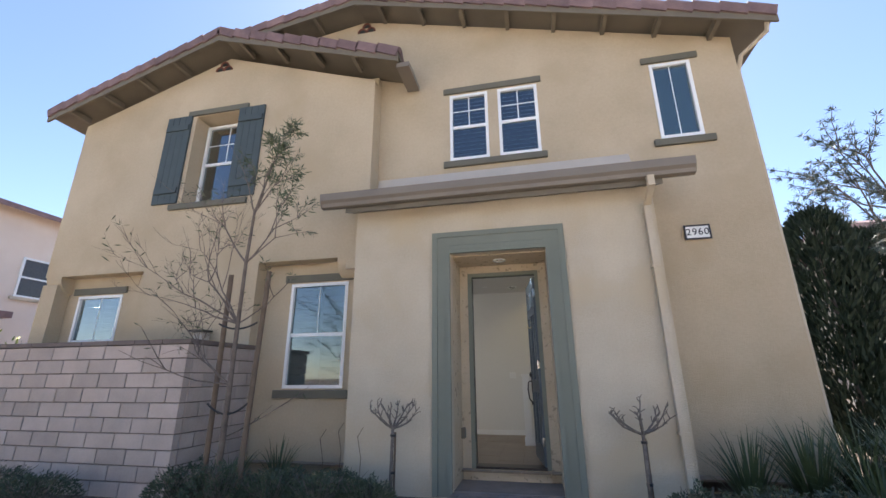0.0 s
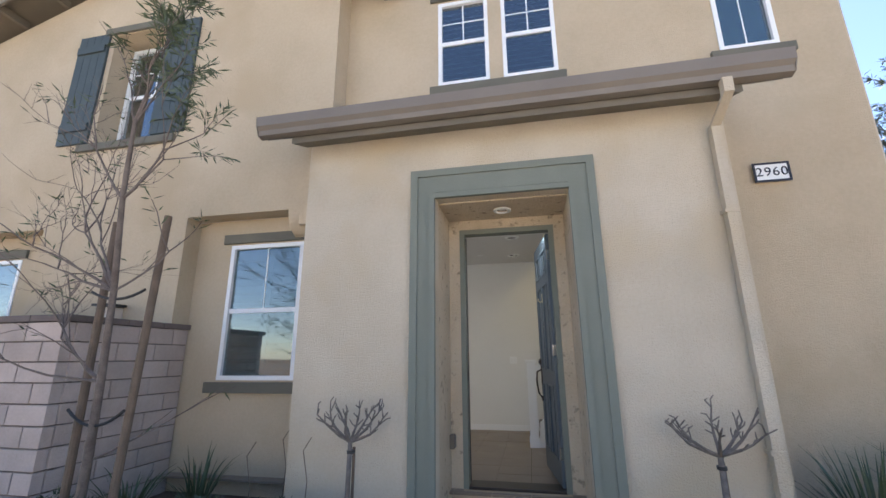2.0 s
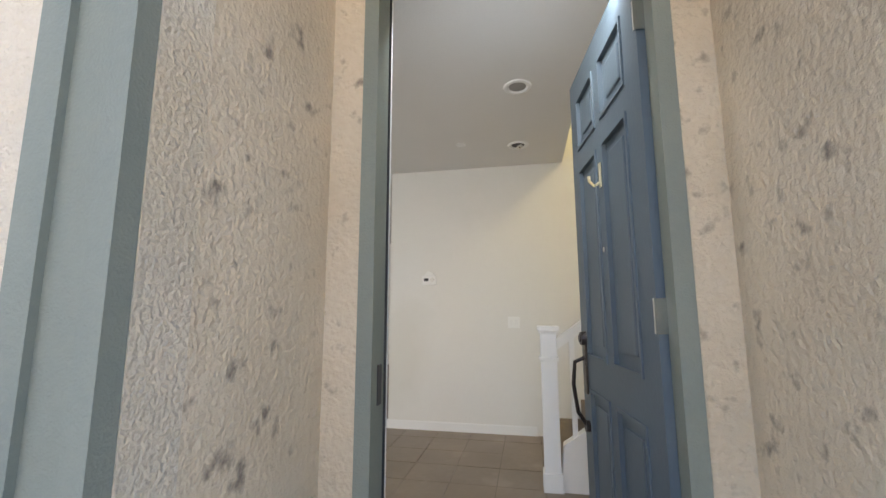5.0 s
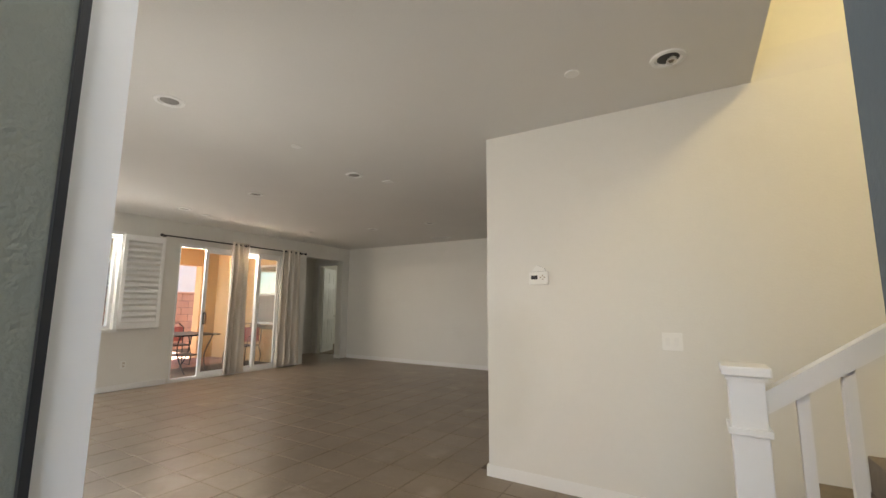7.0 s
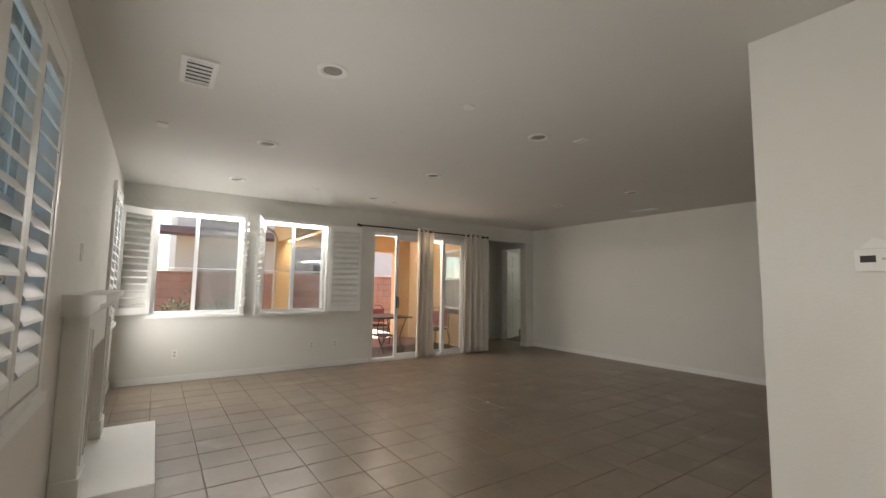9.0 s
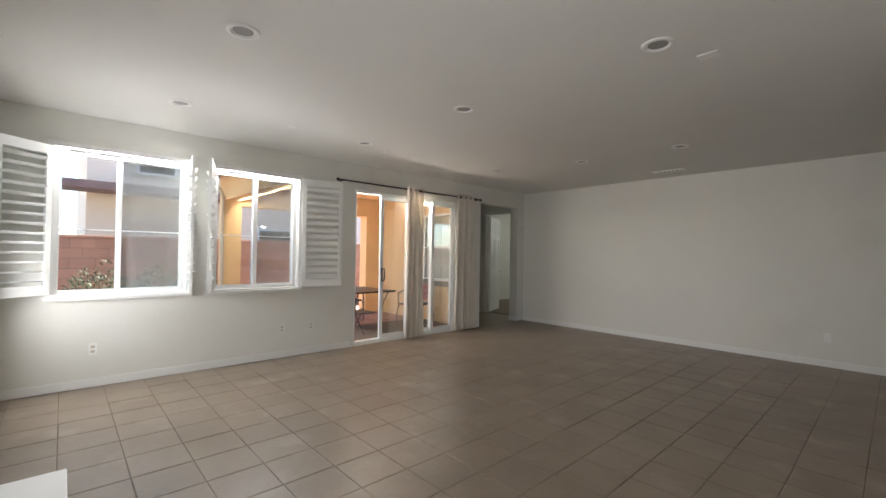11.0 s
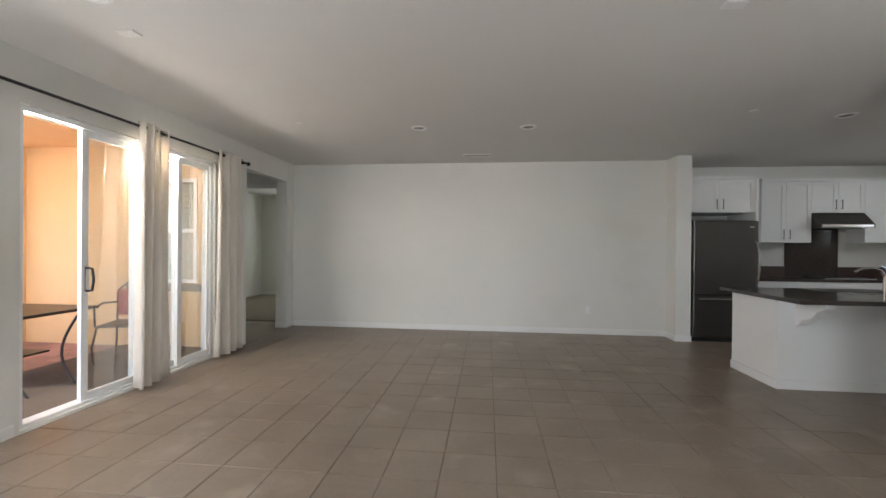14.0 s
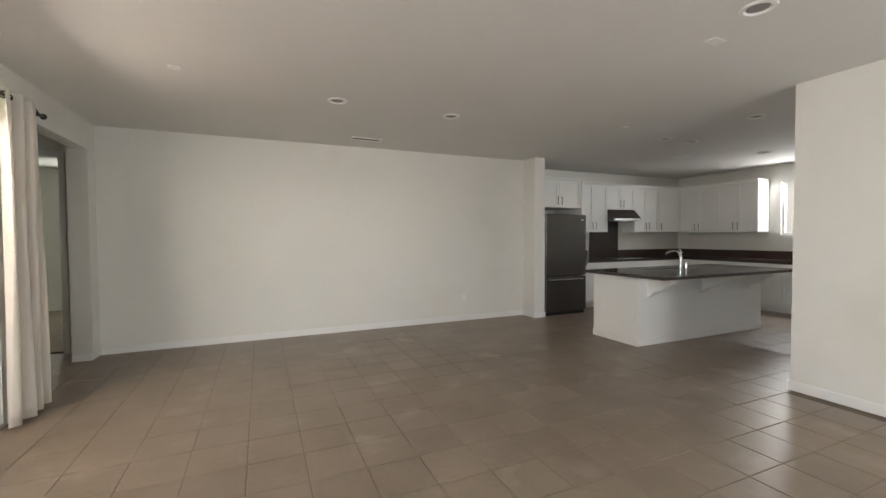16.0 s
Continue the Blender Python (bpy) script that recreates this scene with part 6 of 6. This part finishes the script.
part("pipe", bent(bmesh.new(), [(-10.5, 2.85, 2.75), (-10.6, 3.2, 2.55), (-10.62, 3.26, 2.4), (-10.62, 3.26, -0.05)], 0.035), M_STUCCO_L, ob)


def yard_wall(axis, u0, u1, w, top, mat, name_label):
    ob = thing("yard_wall", name_label, "wall", (w, (u0 + u1) / 2, -0.1) if axis == "x" else ((u0 + u1) / 2, w, -0.1), kind="structure")
    a = (w - 0.07, w + 0.06, u0, u1) if axis == "x" else (u0, u1, w - 0.06, w + 0.07)
    part("mortar", boxed(*a, -0.3, top), M_MORTAR, ob)
    L, H = 0.41, 0.205
    me = mesh_of("block", boxed(*((-0.04, 0.04, -L / 2 + 0.005, L / 2 - 0.005) if axis == "x" else (-L / 2 + 0.005, L / 2 - 0.005, -0.04, 0.04)), 0, H - 0.01, bevel=0.004), mat)
    for r in range(int((top + 0.2) / H)):
        u = u0 + (L / 2 if r % 2 else 0)
        while u + L <= u1:
            c = u + L / 2
            piece("block", me, ob, Matrix.Translation((w + 0.035, c, top - (r + 1) * H) if axis == "x" else (c, w - 0.035, top - (r + 1) * H)))
            u += L
    part("cap", boxed(*((w - 0.11, w + 0.11, u0, u1) if axis == "x" else (u0, u1, w - 0.11, w + 0.11)), top, top + 0.06, bevel=0.01), mat, ob)


yard_wall("x", -0.9, 10.0, -13.3, 1.62, M_REDBLOCK, "reddish concrete block wall closing the yard")
for i, (x, y, r, h) in enumerate(((-12.6, 1.6, 0.6, 1.25), (-12.5, 2.6, 0.7, 1.35), (-12.6, 3.5, 0.5, 0.9), (-12.6, 0.3, 0.5, 0.8), (-12.4, 5.0, 0.5, 0.8))):
    shrub(x, y, r, r, h, 900, 400 + i, M_HEDGE, 0.09, "leafy green shrub against the yard wall", base=-0.06)


def house(name, label, x0, x1, y0, y1, h, ridge, mat, wins, along="y"):
    ob = thing(name, label, "house", ((x0 + x1) / 2, (y0 + y1) / 2, -0.2), kind="structure")
    part("wall", boxed(x0, x1, y0, y1, -0.3, h), mat, ob)
    if along == "y":
        xm = (x0 + x1) / 2
        bm = prism(bmesh.new(), [(x0 - 0.5, h - 0.1), (xm, h + ridge), (x1 + 0.5, h - 0.1), (x1 + 0.5, h - 0.28), (xm, h + ridge - 0.2), (x0 - 0.5, h - 0.28)], "y", y0 - 0.5, y1 + 0.5)
        prism(bm, [(x0, h), (x1, h), (xm, h + ridge - 0.2)], "y", y0, y1)
    else:
        ym = (y0 + y1) / 2
        bm = prism(bmesh.new(), [(y0 - 0.5, h - 0.1), (ym, h + ridge), (y1 + 0.5, h - 0.1), (y1 + 0.5, h - 0.28), (ym, h + ridge - 0.2), (y0 - 0.5, h - 0.28)], "x", x0 - 0.5, x1 + 0.5)
    part("roof", bm, M_ROOFTILE, ob)
    for axis, w, out, u0, u1, z0, z1 in wins:
        a, b = sorted((w, w + out * 0.05))
        wn_ = part("window", frame_bars(bmesh.new(), axis, a, b, u0, u1, z0, z1, 0.07), M_VINYL, ob)
        c, d = sorted((w + out * 0.004, w + out * 0.02))
        part("pane", boxed(*((u0 + 0.07, u1 - 0.07, c, d, z0 + 0.07, z1 - 0.07) if axis == "y" else (c, d, u0 + 0.07, u1 - 0.07, z0 + 0.07, z1 - 0.07))), M_STONE, wn_)
        zm = (z0 + z1) / 2
        part("rail", boxed(*((u0 + 0.07, u1 - 0.07, a, b, zm - 0.03, zm + 0.03) if axis == "y" else (a, b, u0 + 0.07, u1 - 0.07, zm - 0.03, zm + 0.03))), M_VINYL, wn_)
        e, f = sorted((w, w + out * 0.09))
        part("sill", boxed(*((u0 - 0.1, u1 + 0.1, e, f, z0 - 0.1, z0) if axis == "y" else (e, f, u0 - 0.1, u1 + 0.1, z0 - 0.1, z0))), M_STUCCO_L, wn_)
    return ob


nb = house("neighbour_house", "two-storey tan stucco neighbour house with a brown tile roof", -27.0, -17.0, 1.5, 13.0, 6.9, 1.7, M_PINKWALL,
           [("x", -17.0, 1, 2.6, 3.6, 3.6, 5.2), ("x", -17.0, 1, 6.0, 7.4, 1.0, 2.2), ("x", -17.0, 1, 5.5, 6.6, 3.8, 5.2), ("x", -17.0, 1, 9.2, 10.6, 3.8, 5.2)])
part("lean_to_roof", prism(bmesh.new(), [(1.0, 2.95), (5.0, 2.95), (5.0, 3.15), (1.0, 3.15)], "x", -17.0, -15.9), M_ROOFTILE, nb)
FARTHER = set(scene.objects)
# seen in the glass of the front windows: the house across the lane
house("house_opposite", "pale stucco house across the lane with a low gable roof", -13.0, -2.5, -36.0, -24.0, 4.6, 1.7, M_STUCCO_L,
      [("y", -24.0, 1, -11.5, -10.2, 3.2, 4.6), ("y", -24.0, 1, -8.4, -7.2, 3.2, 4.6), ("y", -24.0, 1, -5.4, -4.0, 0.8, 2.2)])
house("house_opposite", "pale stucco house across the lane with a low gable roof", 2.0, 13.0, -36.0, -24.0, 4.6, 1.7, M_PINKWALL,
      [("y", -24.0, 1, 4.0, 5.3, 3.2, 4.6), ("y", -24.0, 1, 8.4, 9.6, 3.2, 4.6)])
house("house_beyond", "pale neighbouring house half hidden by the cypress", 12.0, 20.0, 9.0, 18.0, 5.2, 1.6, M_STUCCO_L,
      [("y", 9.0, -1, 13.0, 14.2, 2.6, 4.0), ("y", 9.0, -1, 16.0, 17.2, 2.6, 4.0)], "x")

OUTSIDE |= set(scene.objects) - FARTHER
# patio furniture
ob = thing("patio_table", "dark iron bistro table with a lower shelf", "table", (-8.75, 5.0, -0.02))
part("tabletop", boxed(-9.35, -8.25, 4.72, 5.55, 0.70, 0.73, bevel=0.01), M_BRONZE, ob)
part("shelf", boxed(-9.05, -8.55, 4.95, 5.32, 0.30, 0.32, bevel=0.005), M_BRONZE, ob)
for sx in (-1, 1):
    for sy in (-1, 1):
        cx, cy = -8.8 + sx * 0.36, 5.135 + sy * 0.26
        pts = [(cx + sx * 0.16 * (1 - math.sin(math.pi * t)) * (1 if t < 0.5 else 1.3) - sx * 0.06, cy + sy * 0.05 * math.cos(math.pi * t), 0.70 * (1 - t) - 0.02 * t) for t in (i / 8 for i in range(9))]
        part("leg", bent(bmesh.new(), pts, 0.012), M_BLACK, ob)


def patio_chair(x, y, ang, label):
    ob = new("patio_chair")
    ob.matrix_world = pose(x, y, -0.02, 0, 0, ang)
    WORLD_OF[ob.name] = Matrix.Identity(4)
    tagged(ob, label, "chair", "patio chairs")
    part("seat", boxed(-0.24, 0.24, -0.24, 0.24, 0.42, 0.45, bevel=0.01), M_BLACK, ob)
    part("cushion", boxed(-0.23, 0.23, 0.20, 0.26, 0.50, 0.82, bevel=0.025), M_RED, ob, "faded red cushion")
    bm = bent(bmesh.new(), [(-0.25, 0.25, 0.44), (-0.26, 0.28, 0.80), (-0.16, 0.30, 0.90), (0.16, 0.30, 0.90), (0.26, 0.28, 0.80), (0.25, 0.25, 0.44)], 0.011)
    part("back_frame", bm, M_BLACK, ob)
    for sx in (-1, 1):
        part("arm", bent(bmesh.new(), [(sx * 0.26, 0.27, 0.66), (sx * 0.29, 0.0, 0.68), (sx * 0.28, -0.20, 0.64), (sx * 0.26, -0.22, 0.44)], 0.011), M_BLACK, ob)
        part("leg", bent(bmesh.new(), [(sx * 0.24, -0.22, 0.43), (sx * 0.27, -0.27, 0.2), (sx * 0.26, -0.24, 0.0), (sx * 0.26, 0.24, 0.0), (sx * 0.27, 0.28, 0.2), (sx * 0.24, 0.22, 0.43)], 0.011), M_BLACK, ob)


patio_chair(-8.55, 6.25, 20, "black iron patio chair with a faded red back cushion")
patio_chair(-9.9, 5.5, 80, "black iron patio chair with a faded red back cushion")
for ob in list(scene.objects):
    if ob not in OUTSIDE and ob.parent is None:
        ob.location.y += DEPTH
